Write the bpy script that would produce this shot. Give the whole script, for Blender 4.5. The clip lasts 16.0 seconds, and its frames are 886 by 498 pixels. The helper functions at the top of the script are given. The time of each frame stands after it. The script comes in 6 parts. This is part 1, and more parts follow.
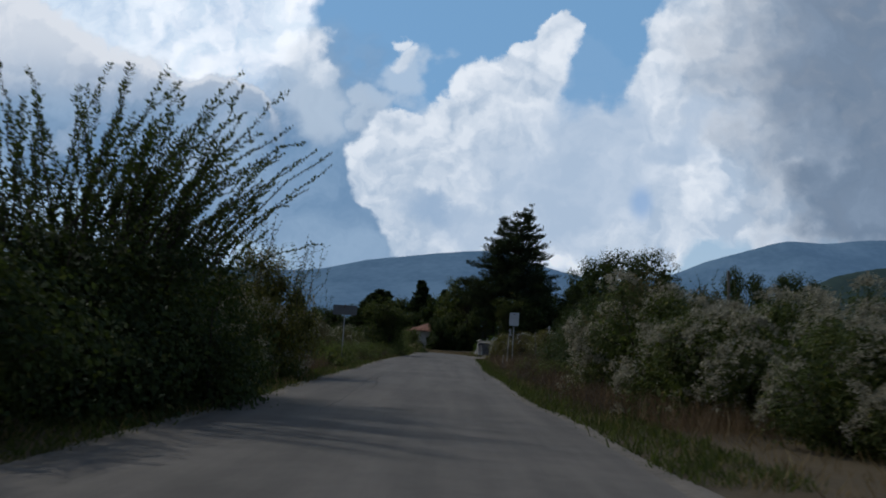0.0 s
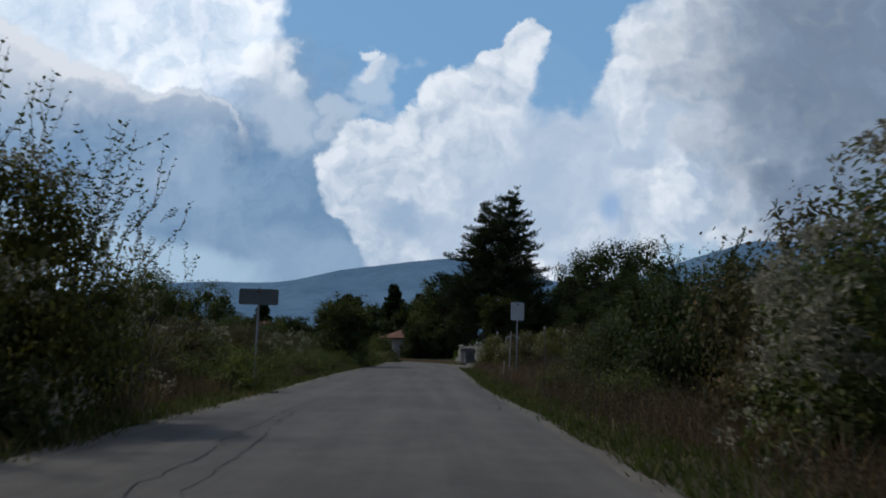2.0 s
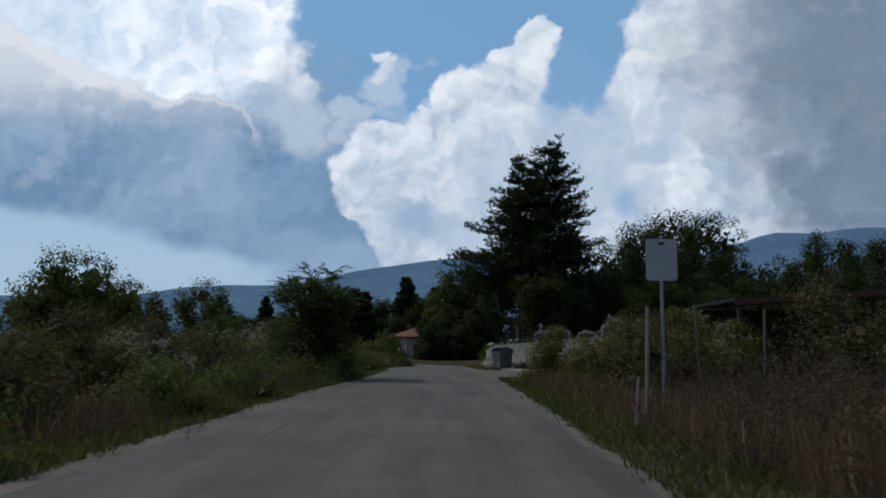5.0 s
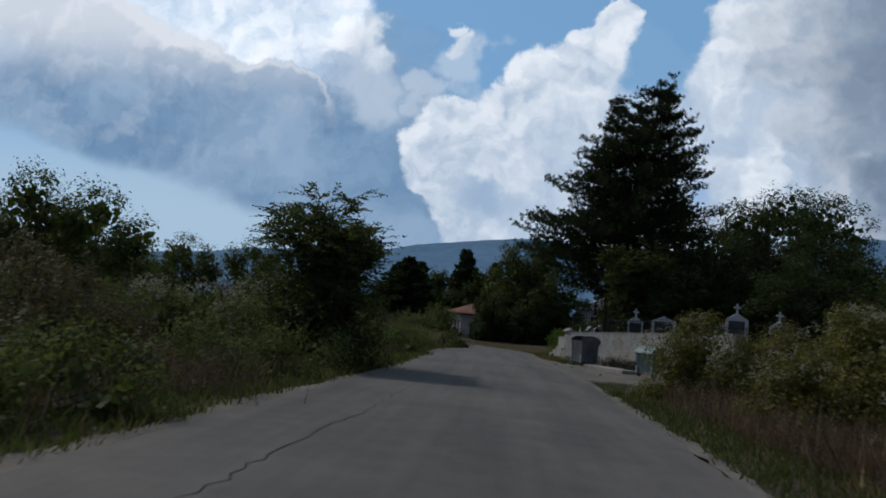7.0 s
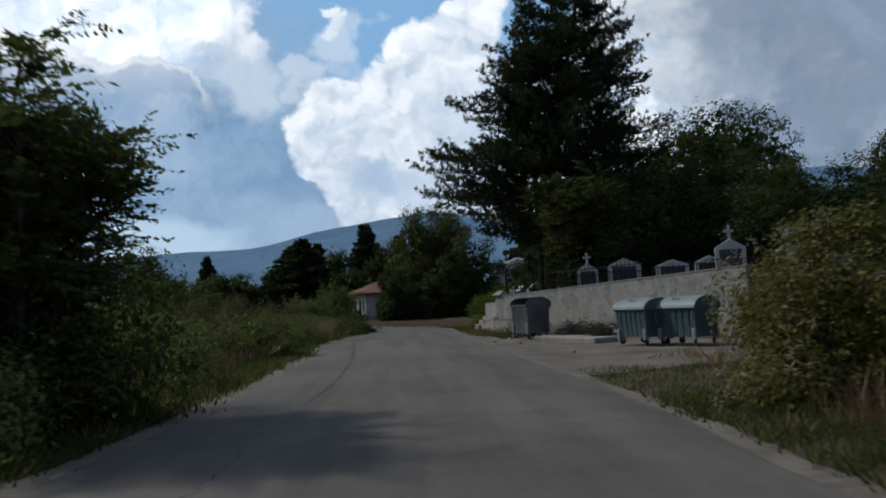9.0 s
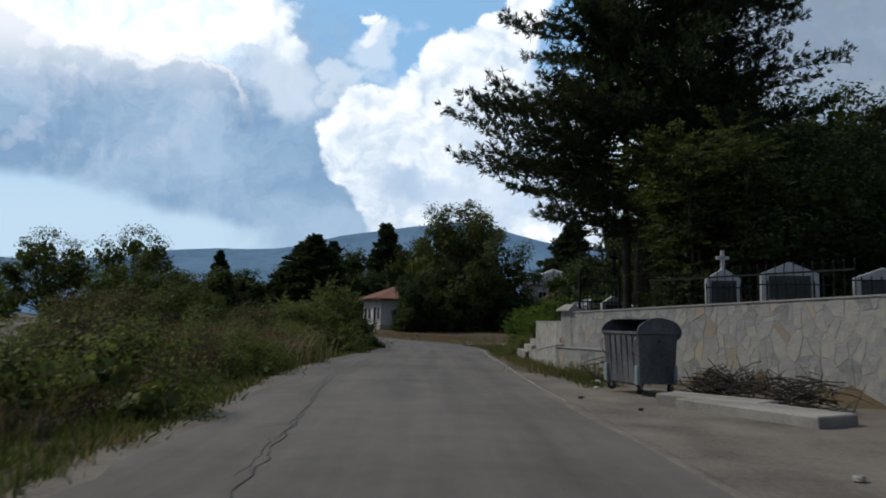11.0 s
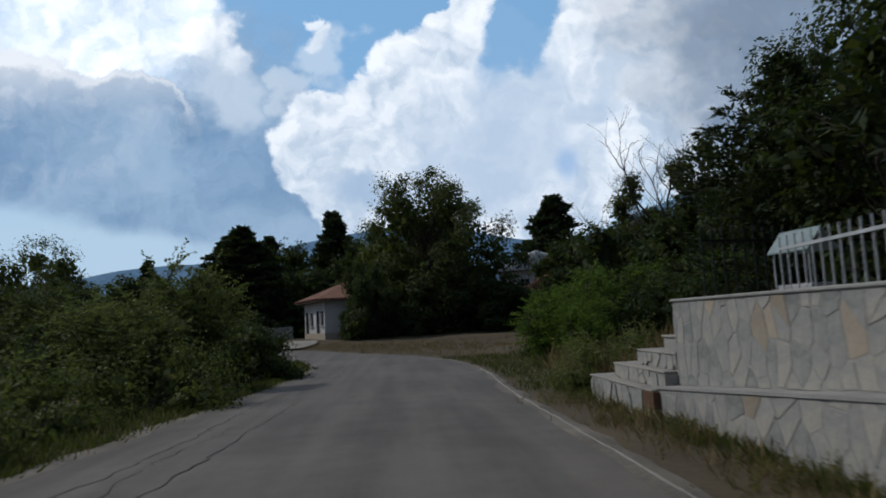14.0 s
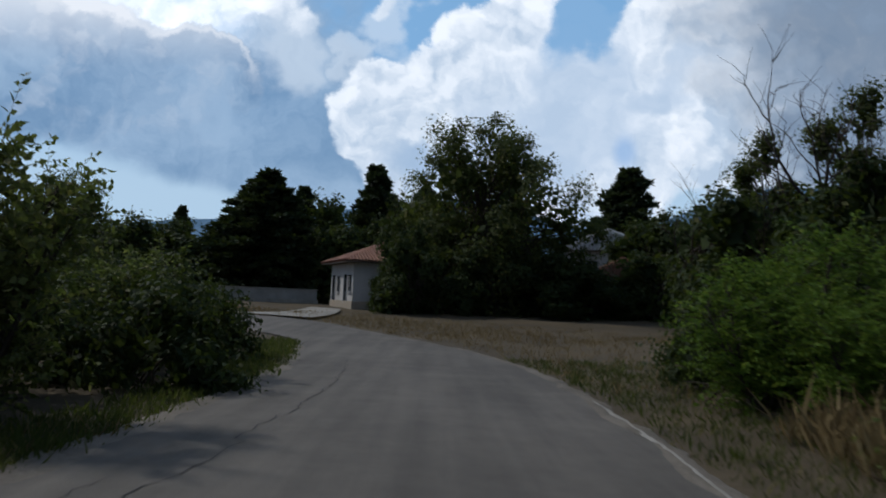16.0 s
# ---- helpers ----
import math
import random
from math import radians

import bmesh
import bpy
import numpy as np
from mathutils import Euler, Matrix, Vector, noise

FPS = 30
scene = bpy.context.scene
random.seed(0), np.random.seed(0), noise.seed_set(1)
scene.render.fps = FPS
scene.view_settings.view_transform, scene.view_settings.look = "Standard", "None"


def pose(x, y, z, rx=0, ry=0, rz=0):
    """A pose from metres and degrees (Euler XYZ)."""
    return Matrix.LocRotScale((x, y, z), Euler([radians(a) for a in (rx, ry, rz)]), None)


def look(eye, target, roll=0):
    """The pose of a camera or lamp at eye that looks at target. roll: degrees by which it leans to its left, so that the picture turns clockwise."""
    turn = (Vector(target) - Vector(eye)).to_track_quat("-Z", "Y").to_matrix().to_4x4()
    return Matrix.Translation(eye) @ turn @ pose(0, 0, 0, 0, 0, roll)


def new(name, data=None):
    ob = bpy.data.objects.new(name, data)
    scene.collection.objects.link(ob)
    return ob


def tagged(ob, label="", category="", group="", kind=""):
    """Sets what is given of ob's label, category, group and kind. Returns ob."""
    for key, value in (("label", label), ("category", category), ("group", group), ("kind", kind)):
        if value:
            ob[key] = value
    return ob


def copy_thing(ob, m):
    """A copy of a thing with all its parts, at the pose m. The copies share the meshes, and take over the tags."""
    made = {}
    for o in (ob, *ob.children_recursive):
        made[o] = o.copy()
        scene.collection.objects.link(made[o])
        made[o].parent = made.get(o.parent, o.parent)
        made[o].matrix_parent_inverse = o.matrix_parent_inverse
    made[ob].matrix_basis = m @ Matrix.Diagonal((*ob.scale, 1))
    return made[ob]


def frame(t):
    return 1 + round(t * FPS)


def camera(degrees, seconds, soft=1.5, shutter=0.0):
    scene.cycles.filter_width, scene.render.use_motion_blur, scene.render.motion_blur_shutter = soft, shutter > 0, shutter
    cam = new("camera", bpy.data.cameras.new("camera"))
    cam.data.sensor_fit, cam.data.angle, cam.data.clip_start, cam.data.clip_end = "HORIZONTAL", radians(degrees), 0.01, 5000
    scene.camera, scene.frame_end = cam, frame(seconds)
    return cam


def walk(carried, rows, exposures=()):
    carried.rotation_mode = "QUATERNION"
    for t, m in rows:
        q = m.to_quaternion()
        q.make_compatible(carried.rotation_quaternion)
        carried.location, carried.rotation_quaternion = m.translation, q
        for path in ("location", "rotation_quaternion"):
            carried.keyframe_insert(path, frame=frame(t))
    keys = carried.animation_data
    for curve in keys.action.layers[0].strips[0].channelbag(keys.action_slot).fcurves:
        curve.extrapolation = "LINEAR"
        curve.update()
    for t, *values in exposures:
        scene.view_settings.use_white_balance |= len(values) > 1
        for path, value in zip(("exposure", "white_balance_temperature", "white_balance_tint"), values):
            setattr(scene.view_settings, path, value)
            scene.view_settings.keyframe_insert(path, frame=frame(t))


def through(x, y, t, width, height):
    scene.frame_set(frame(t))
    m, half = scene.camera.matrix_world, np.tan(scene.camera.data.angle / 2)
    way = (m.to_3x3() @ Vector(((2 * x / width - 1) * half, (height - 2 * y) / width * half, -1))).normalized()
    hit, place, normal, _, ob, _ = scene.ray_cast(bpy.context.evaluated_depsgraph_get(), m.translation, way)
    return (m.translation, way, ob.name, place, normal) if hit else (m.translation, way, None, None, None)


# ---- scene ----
cam = camera(63.3, 16.0, soft=1.8, shutter=0.3)
EXPOSURES = ((0.0, -0.38, 6080, 10), (3.0, -0.38, 6080, 10), (5.5, -0.38, 6080, 10), (7.0, -0.36, 6080, 10), (8.5, -0.2, 6150, 10), (9.5, 0.0, 6400, 10), (12.0, 0.12, 6450, 10), (13.0, 0.1, 6450, 10), (14.5, -0.2, 6080, 10), (16.0, -0.15, 6080, 10))
PATH = [
    (0, (-0.027, 2.95, 1.104), (-0.055, 4.932, 1.37), 3.2),
    (0.5, (-0.102, 6.009, 1.106), (-0.15, 7.997, 1.319), 3.6),
    (1, (-0.121, 9.073, 0.986), (-0.146, 11.059, 1.216), 3.1),
    (1.5, (-0.123, 12.073, 0.901), (-0.135, 14.063, 1.102), 3.3),
    (2, (-0.135, 14.942, 0.974), (-0.088, 16.92, 1.266), 1.4),
    (2.5, (-0.057, 17.777, 1.046), (-0.049, 19.75, 1.372), 2.0),
    (3, (-0.046, 20.619, 1.045), (-0.04, 22.594, 1.361), 1.6),
    (5.5, (-0.275, 34.746, 1.19), (-0.27, 36.728, 1.459), 0.3),
    (6, (-0.36, 37.409, 1.215), (-0.461, 39.397, 1.414), 4.4),
    (6.5, (-0.419, 40.119, 1.235), (-0.574, 42.103, 1.425), 5.9),
    (7, (-0.612, 42.768, 1.302), (-0.776, 44.749, 1.523), 5.3),
    (7.3, (-0.53, 44.306, 1.307), (-0.595, 46.289, 1.56), 0.6),
    (7.5, (-0.479, 45.33, 1.275), (-0.346, 47.296, 1.612), -6.3),
    (8, (-0.62, 47.902, 1.277), (-0.509, 49.881, 1.543), -3.7),
    (8.5, (-0.695, 50.462, 1.297), (-0.58, 52.441, 1.562), -2.8),
    (9, (-0.619, 52.957, 1.314), (-0.509, 54.947, 1.482), -2.6),
    (9.5, (-0.591, 55.79, 1.391), (-0.563, 57.784, 1.536), 1.7),
    (12, (-0.322, 69.415, 1.51), (-0.235, 71.4, 1.735), -1.7),
    (12.5, (-0.248, 72.389, 1.456), (-0.103, 74.375, 1.644), -4.3),
    (13, (-0.219, 75.398, 1.495), (-0.158, 77.389, 1.67), -0.8),
    (13.5, (-0.13, 78.411, 1.437), (-0.082, 80.401, 1.636), 0.6),
    (14, (-0.025, 81.363, 1.433), (0.127, 83.348, 1.631), -3.2),
    (14.5, (0.023, 84.076, 1.43), (0.176, 86.064, 1.591), -1.9),
    (15, (0.11, 86.975, 1.45), (0.191, 88.97, 1.5735), -1.1),
    (15.5, (0.175, 89.737, 1.46), (0.261, 91.733, 1.5465), -0.7),
    (16, (-0.05, 92.408, 1.47), (-0.027, 94.404, 1.604), 2.5),
]
walk(cam, [(t, look(e, g, r)) for t, e, g, r in PATH], EXPOSURES)

# ---- light: a cloudy sky over a weak, high sun on the left ----
SUN_TURN, SUN_HEIGHT = radians(65), radians(46)
sun = new("sun", bpy.data.lights.new("sun", "SUN"))
sun.data.energy, sun.data.angle, sun.data.color = 1.95, radians(2.5), (1, 0.95, 0.86)
sun.matrix_world = look((-60 * math.sin(SUN_TURN), 60 * math.cos(SUN_TURN), 60 * math.tan(SUN_HEIGHT)), (0, 0, 0))


class Nodes:
    """Shortcuts for a node tree."""

    def __init__(self, tree):
        self.tree = tree

    def add(self, kind, links=(), **values):
        n = self.tree.nodes.new(kind)
        for key, v in values.items():
            setattr(n, key, v)
        for sock, v in dict(links).items():
            if hasattr(v, "is_linked"):
                self.tree.links.new(v, n.inputs[sock])
            else:
                n.inputs[sock].default_value = v
        return n

    def math(self, op, a, b=0.0, c=None, clamp=False):
        links = {0: a, 1: b}
        if c is not None:
            links[2] = c
        return self.add("ShaderNodeMath", links, operation=op, use_clamp=clamp).outputs[0]

    def ramp(self, v, lo, hi, a=0.0, b=1.0, smooth=True):
        n = self.add("ShaderNodeMapRange", {0: v, 1: lo, 2: hi, 3: a, 4: b})
        n.interpolation_type = "SMOOTHSTEP" if smooth else "LINEAR"
        return n.outputs[0]

    def noise(self, vec, scale, detail=4.0, rough=0.55, out=0, **kw):
        n = self.add("ShaderNodeTexNoise", {"Scale": scale, "Detail": detail, "Roughness": rough}, **kw)
        if vec is not None:
            self.tree.links.new(vec, n.inputs["Vector"])
        return n.outputs[out]

    def mix(self, f, a, b, blend="MIX"):
        return self.add("ShaderNodeMix", {0: f, 6: a, 7: b}, data_type="RGBA", blend_type=blend).outputs[2]

    def vec(self, op, a, b=None, out=0):
        links = {0: a}
        if b is not None:
            links[1] = b
        return self.add("ShaderNodeVectorMath", links, operation=op).outputs[out]


def build_sky():
    world = bpy.data.worlds.new("cloudy_sky")
    scene.world = world
    world.use_nodes = True
    n = Nodes(world.node_tree)
    bg = world.node_tree.nodes["Background"]
    bg.inputs[1].default_value = 0.1
    sky = n.add("ShaderNodeTexSky", sky_type="NISHITA", sun_disc=False, sun_elevation=SUN_HEIGHT, sun_rotation=-SUN_TURN,
                air_density=1.0, dust_density=0.6, ozone_density=1.6).outputs[0]
    way = n.add("ShaderNodeTexCoord").outputs["Generated"]
    sep = n.add("ShaderNodeSeparateXYZ", {0: way})
    x, y, z = sep.outputs
    ahead = n.math("MAXIMUM", y, 0.06)
    u, v = n.math("DIVIDE", x, ahead), n.math("DIVIDE", z, ahead)
    flat = n.add("ShaderNodeCombineXYZ", {0: u, 1: v, 2: 0.0}).outputs[0]
    big = n.vec("SUBTRACT", n.noise(flat, 10.0, 3.0, 0.5, out=1), (0.5, 0.5, 0.5))
    fine = n.vec("SUBTRACT", n.noise(flat, 34.0, 6.0, 0.62, out=1), (0.5, 0.5, 0.5))
    crisp = n.vec("ADD", flat, n.vec("ADD", n.vec("MULTIPLY", big, (0.075, 0.075, 0)), n.vec("MULTIPLY", fine, (0.04, 0.04, 0))))
    wide = n.vec("ADD", flat, n.vec("ADD", n.vec("MULTIPLY", big, (0.20, 0.16, 0)), n.vec("MULTIPLY", fine, (0.05, 0.05, 0))))

    def blobs(where, puffs, soft=False):
        field = None
        for cu, cv, ru, rv, turn in puffs:
            m = n.add("ShaderNodeMapping", {"Vector": where, "Location": (cu, cv, 0), "Rotation": (0, 0, radians(turn)), "Scale": (ru, rv, 1)}, vector_type="TEXTURE")
            g = n.add("ShaderNodeTexGradient", {0: m.outputs[0]}, gradient_type="SPHERICAL").outputs["Fac"]
            field = g if field is None else n.math("MAXIMUM", field, g)
        return field

    tower = [(0.138, 0.458, 0.045, 0.045, 0), (0.112, 0.412, 0.055, 0.058, 0), (0.128, 0.41, 0.05, 0.065, 0), (0.07, 0.35, 0.10, 0.08, 0), (0.0, 0.285, 0.12, 0.085, 0),
             (-0.07, 0.288, 0.08, 0.062, 0), (-0.085, 0.25, 0.085, 0.085, 0), (-0.052, 0.185, 0.08, 0.09, 0), (0.06, 0.2, 0.17, 0.12, 0),
             (0.15, 0.27, 0.12, 0.12, 0), (0.17, 0.17, 0.2, 0.1, 0), (0.27, 0.24, 0.15, 0.12, 0)]
    bank = [(0.275, 0.315, 0.07, 0.06, 0), (0.295, 0.385, 0.08, 0.08, 0), (0.345, 0.46, 0.085, 0.1, 0), (0.40, 0.36, 0.16, 0.14, 0),
            (0.46, 0.48, 0.17, 0.16, 0), (0.37, 0.27, 0.17, 0.13, 0), (0.47, 0.27, 0.16, 0.13, 0), (0.56, 0.4, 0.2, 0.2, 0), (0.64, 0.17, 0.12, 0.06, 0), (0.76, 0.42, 0.26, 0.26, 0), (0.72, 0.26, 0.2, 0.16, 0), (0.95, 0.4, 0.3, 0.3, 0)]
    bits = [(-0.235, 0.408, 0.045, 0.034, 0), (-0.205, 0.385, 0.034, 0.034, 0), (-0.215, 0.43, 0.03, 0.03, 0), (-0.085, 0.415, 0.022, 0.026, 20), (-0.098, 0.435, 0.016, 0.014, 0)]
    wisp = [(0.205, 0.35, 0.06, 0.09, 0), (-0.075, 0.39, 0.05, 0.05, 0), (-0.12, 0.345, 0.05, 0.03, 50), (0.2, 0.43, 0.05, 0.04, 0), (-0.2, 0.35, 0.08, 0.08, 0)]
    veil = [(-0.62, 0.58, 0.42, 0.22, -26), (-0.44, 0.47, 0.26, 0.12, -32), (-0.30, 0.46, 0.1, 0.12, 0), (-0.95, 0.5, 0.3, 0.3, 0)]
    mass = [(-0.66, 0.35, 0.30, 0.13, -24), (-0.66, 0.27, 0.30, 0.12, -14), (-0.45, 0.295, 0.18, 0.105, -28), (-0.33, 0.315, 0.09, 0.055, -32), (-0.85, 0.28, 0.25, 0.16, 0)]
    grey = [(-0.38, 0.225, 0.44, 0.125, -17), (-0.20, 0.25, 0.15, 0.24, 0), (-0.70, 0.27, 0.3, 0.13, -10), (-0.16, 0.15, 0.14, 0.09, 0)]
    lee = [(0.68, 0.42, 0.42, 0.36, 0), (0.60, 0.25, 0.2, 0.12, 10), (0.95, 0.3, 0.4, 0.3, 0)]
    spot = [(-0.033, 0.188, 0.075, 0.026, -8)]

    tone = n.noise(wide, 7.0, 5.0, 0.6)
    sunward = n.vec("ADD", crisp, (-0.012, 0.016, 0))
    relief = n.math("ADD", n.math("MULTIPLY", n.math("SUBTRACT", n.noise(crisp, 13.0, 5.0, 0.5), n.noise(sunward, 13.0, 5.0, 0.5)), 3.2), 0.5)
    low = n.ramp(v, 0.46, 0.14)
    lit = n.math("SUBTRACT", n.ramp(relief, -0.15, 0.85, smooth=False), n.math("MULTIPLY", low, n.ramp(tone, 0.66, 0.34, 0.0, 0.6)), clamp=True)
    haze = n.ramp(v, 0.34, 0.10)
    blue = n.mix(0.7, sky, (2.7, 5.3, 8.3, 1))
    colour = n.mix(n.ramp(haze, 0, 1, 0.0, 0.92), blue, (5.2, 6.8, 8.2, 1))
    rolls = n.math("MULTIPLY", n.math("SUBTRACT", n.noise(crisp, 5.0, 3.0, 0.5), n.noise(n.vec("ADD", crisp, (-0.03, 0.035, 0)), 5.0, 3.0, 0.5)), 3.0)
    lit = n.math("ADD", lit, n.math("MULTIPLY", rolls, 0.45), clamp=True)
    white = n.mix(lit, (5.6, 6.7, 8.0, 1), (10.4, 10.7, 11.0, 1))
    dim = n.mix(n.ramp(tone, 0.3, 0.7), (1.8, 3.1, 4.9, 1), (3.6, 5.0, 6.7, 1))
    # the grey deck ends on a slanting edge, with pale sky under it on the left
    under = n.math("ADD", n.math("MULTIPLY", n.math("ADD", n.math("MINIMUM", u, -0.22), 0.65), 0.25), n.math("SUBTRACT", v, 0.215))
    under = n.math("ADD", under, n.math("MULTIPLY", n.math("SUBTRACT", n.noise(crisp, 8.0, 5.0), 0.5), 0.05))
    deck = n.math("MAXIMUM", n.ramp(under, -0.012, 0.02), n.ramp(u, -0.30, -0.20))
    colour = n.mix(n.math("MULTIPLY", deck, n.ramp(blobs(wide, grey), 0.0, 0.42, 0, 0.9)), colour, dim)
    gauze = n.math("MULTIPLY", n.ramp(blobs(wide, veil), 0.0, 0.45), n.ramp(n.noise(crisp, 6.0, 6.0, 0.62), 0.34, 0.56, 0.5, 1.0))
    glow = n.ramp(u, -0.62, -0.36)
    colour = n.mix(gauze, colour, n.mix(n.math("MULTIPLY", n.ramp(relief, 0.1, 0.7), glow), (9.6, 10.6, 11.5, 1), (12.4, 12.6, 12.8, 1)))
    depth = blobs(crisp, mass)
    slope = n.math("SUBTRACT", depth, blobs(n.vec("ADD", crisp, (0.035, 0.04, 0)), mass))
    rim = n.ramp(slope, 0.04, 0.26)
    shade = n.math("ADD", n.math("MULTIPLY", n.math("MULTIPLY", rim, n.ramp(v, 0.285, 0.315)), n.ramp(depth, 0.30, 0.06)), n.math("ADD", n.ramp(relief, 0.4, 1.0, 0.0, 0.18), n.ramp(v, 0.29, 0.43, 0.0, 0.8)), clamp=True)
    cover = n.mix(n.ramp(slope, -0.05, 0.15), n.ramp(depth, 0.02, 0.45, 0, 0.7), n.ramp(depth, 0.02, 0.10))
    colour = n.mix(n.math("MULTIPLY", cover, deck), colour, n.mix(shade, dim, (9.4, 9.6, 9.9, 1)))
    colour = n.mix(n.ramp(blobs(wide, wisp), 0.05, 0.6, 0, 0.55), colour, (7.6, 8.4, 9.2, 1))
    colour = n.mix(n.ramp(blobs(crisp, bank), 0.07, 0.26), colour, white)
    colour = n.mix(n.math("MULTIPLY", n.ramp(blobs(wide, lee), 0.0, 0.62), n.ramp(tone, 0.25, 0.6, 0.75, 1.0)), colour, n.mix(n.ramp(tone, 0.3, 0.7), (1.3, 1.95, 2.9, 1), (2.9, 3.7, 4.8, 1)))
    colour = n.mix(n.ramp(blobs(crisp, tower), 0.08, 0.22), colour, white)
    fold = [(0.212, 0.345, 0.03, 0.1, 8), (0.10, 0.17, 0.2, 0.05, 0), (0.07, 0.235, 0.10, 0.035, 20), (0.30, 0.30, 0.14, 0.05, 30), (0.17, 0.24, 0.20, 0.13, 0), (0.2, 0.33, 0.1, 0.12, 0)]
    colour = n.mix(n.ramp(blobs(wide, fold), 0.0, 0.7, 0, 0.7), colour, (5.4, 6.6, 8.1, 1))
    colour = n.mix(n.ramp(blobs(crisp, bits), 0.06, 0.6, 0, 0.9), colour, white)
    colour = n.mix(n.ramp(blobs(crisp, [(0.205, 0.43, 0.12, 0.05, 63)]), 0.05, 0.4, 0, 0.9), colour, blue)
    colour = n.mix(n.ramp(blobs(crisp, spot), 0.0, 0.8, 0, 0.85), colour, (4.0, 5.4, 7.2, 1))
    colour = n.mix(n.ramp(blobs(flat, [(0.262, 0.215, 0.024, 0.035, 0)]), 0.0, 0.8, 0, 0.7), colour, (3.0, 4.9, 7.8, 1))
    # the rest of the sky: broken cloud all round
    around = n.noise(way, 2.2, 6.0, 0.6)
    rest = n.mix(n.ramp(around, 0.42, 0.58), n.mix(0.4, sky, (1.2, 2.6, 5.2, 1)), n.mix(n.ramp(n.noise(way, 5.0, 5.0), 0.35, 0.65), (1.1, 1.45, 1.9, 1), (3.4, 3.6, 3.9, 1)))
    front = n.math("MULTIPLY", n.ramp(y, 0.25, 0.55), n.ramp(v, 0.75, 0.58))
    colour = n.mix(front, rest, colour)
    world.node_tree.links.new(colour, bg.inputs[0])


build_sky()


# ---- materials ----
def material(name, rough=0.9, metal=0.0, spec=0.3):
    m = bpy.data.materials.new(name)
    m.use_nodes = True
    n = Nodes(m.node_tree)
    b = m.node_tree.nodes["Principled BSDF"]
    b.inputs["Roughness"].default_value, b.inputs["Metallic"].default_value = rough, metal
    b.inputs["Specular IOR Level"].default_value = spec
    return m, n, b


def surface(name, stops, scale, rough=0.9, metal=0.0, bump=0.2, fine=40.0, spread=0.0, spec=0.3, stretch=(1, 1, 1)):
    """Two scales of noise between colours, with relief; spread varies alike pieces."""
    m, n, b = material(name, rough, metal, spec)
    co = n.add("ShaderNodeTexCoord").outputs["Object"]
    co = n.vec("MULTIPLY", co, stretch)
    wide, small = n.noise(co, scale, 4.0), n.noise(co, fine, 5.0, 0.65)
    mixed = n.math("ADD", n.math("MULTIPLY", wide, 0.62), n.math("MULTIPLY", small, 0.38))
    if spread:
        chance = n.add("ShaderNodeObjectInfo").outputs["Random"]
        mixed = n.math("ADD", mixed, n.math("MULTIPLY", n.math("SUBTRACT", chance, 0.5), spread))
    ramp = n.add("ShaderNodeValToRGB", {0: mixed})
    els = ramp.color_ramp.elements
    els[0].position, els[1].position = 0.32, 0.68
    els[0].color, els[1].color = (*stops[0], 1), (*stops[-1], 1)
    for i, c in enumerate(stops[1:-1]):
        els.new(0.32 + 0.36 * (i + 1) / (len(stops) - 1)).color = (*c, 1)
    m.node_tree.links.new(ramp.outputs[0], b.inputs["Base Color"])
    rel = n.add("ShaderNodeBump", {"Strength": bump, "Distance": 0.02, "Height": small})
    m.node_tree.links.new(rel.outputs[0], b.inputs["Normal"])
    m.node_tree.links.new(n.ramp(wide, 0.3, 0.7, max(rough - 0.1, 0.05), min(rough + 0.08, 1)), b.inputs["Roughness"])
    return m


def leaf(name, dark, light, odd, through=0.35, glow=(0.16, 0.22, 0.03)):
    """Leaves: each one its own tint, some light coming through."""
    m, n, b = material(name, 0.7, 0, 0.16)
    chance = n.add("ShaderNodeNewGeometry").outputs["Random Per Island"]
    co = n.add("ShaderNodeTexCoord").outputs["Object"]
    patch = n.noise(co, 1.3, 3.0)
    tint = n.mix(n.ramp(n.math("ADD", n.math("MULTIPLY", chance, 0.55), n.math("MULTIPLY", patch, 0.6)), 0.25, 0.85), (*dark, 1), (*light, 1))
    tint = n.mix(n.ramp(chance, 0.93, 0.96), tint, (*odd, 1))
    m.node_tree.links.new(tint, b.inputs["Base Color"])
    tr = n.add("ShaderNodeBsdfTranslucent", {0: n.mix(0.5, tint, (*glow, 1))})
    mixer = n.add("ShaderNodeMixShader", {0: through})
    m.node_tree.links.new(b.outputs[0], mixer.inputs[1])
    m.node_tree.links.new(tr.outputs[0], mixer.inputs[2])
    m.node_tree.links.new(mixer.outputs[0], m.node_tree.nodes["Material Output"].inputs[0])
    return m


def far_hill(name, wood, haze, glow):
    """A wooded hill seen through kilometres of air, its haze painted in as emission."""
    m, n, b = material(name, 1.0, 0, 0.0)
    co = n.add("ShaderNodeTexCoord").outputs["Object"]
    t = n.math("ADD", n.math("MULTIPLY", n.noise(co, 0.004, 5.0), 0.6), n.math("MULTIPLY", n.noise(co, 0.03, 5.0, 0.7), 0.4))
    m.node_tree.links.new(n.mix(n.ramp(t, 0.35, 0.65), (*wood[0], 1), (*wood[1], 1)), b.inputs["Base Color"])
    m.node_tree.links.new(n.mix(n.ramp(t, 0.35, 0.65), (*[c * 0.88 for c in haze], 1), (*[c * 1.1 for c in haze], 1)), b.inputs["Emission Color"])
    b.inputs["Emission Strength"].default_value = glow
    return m


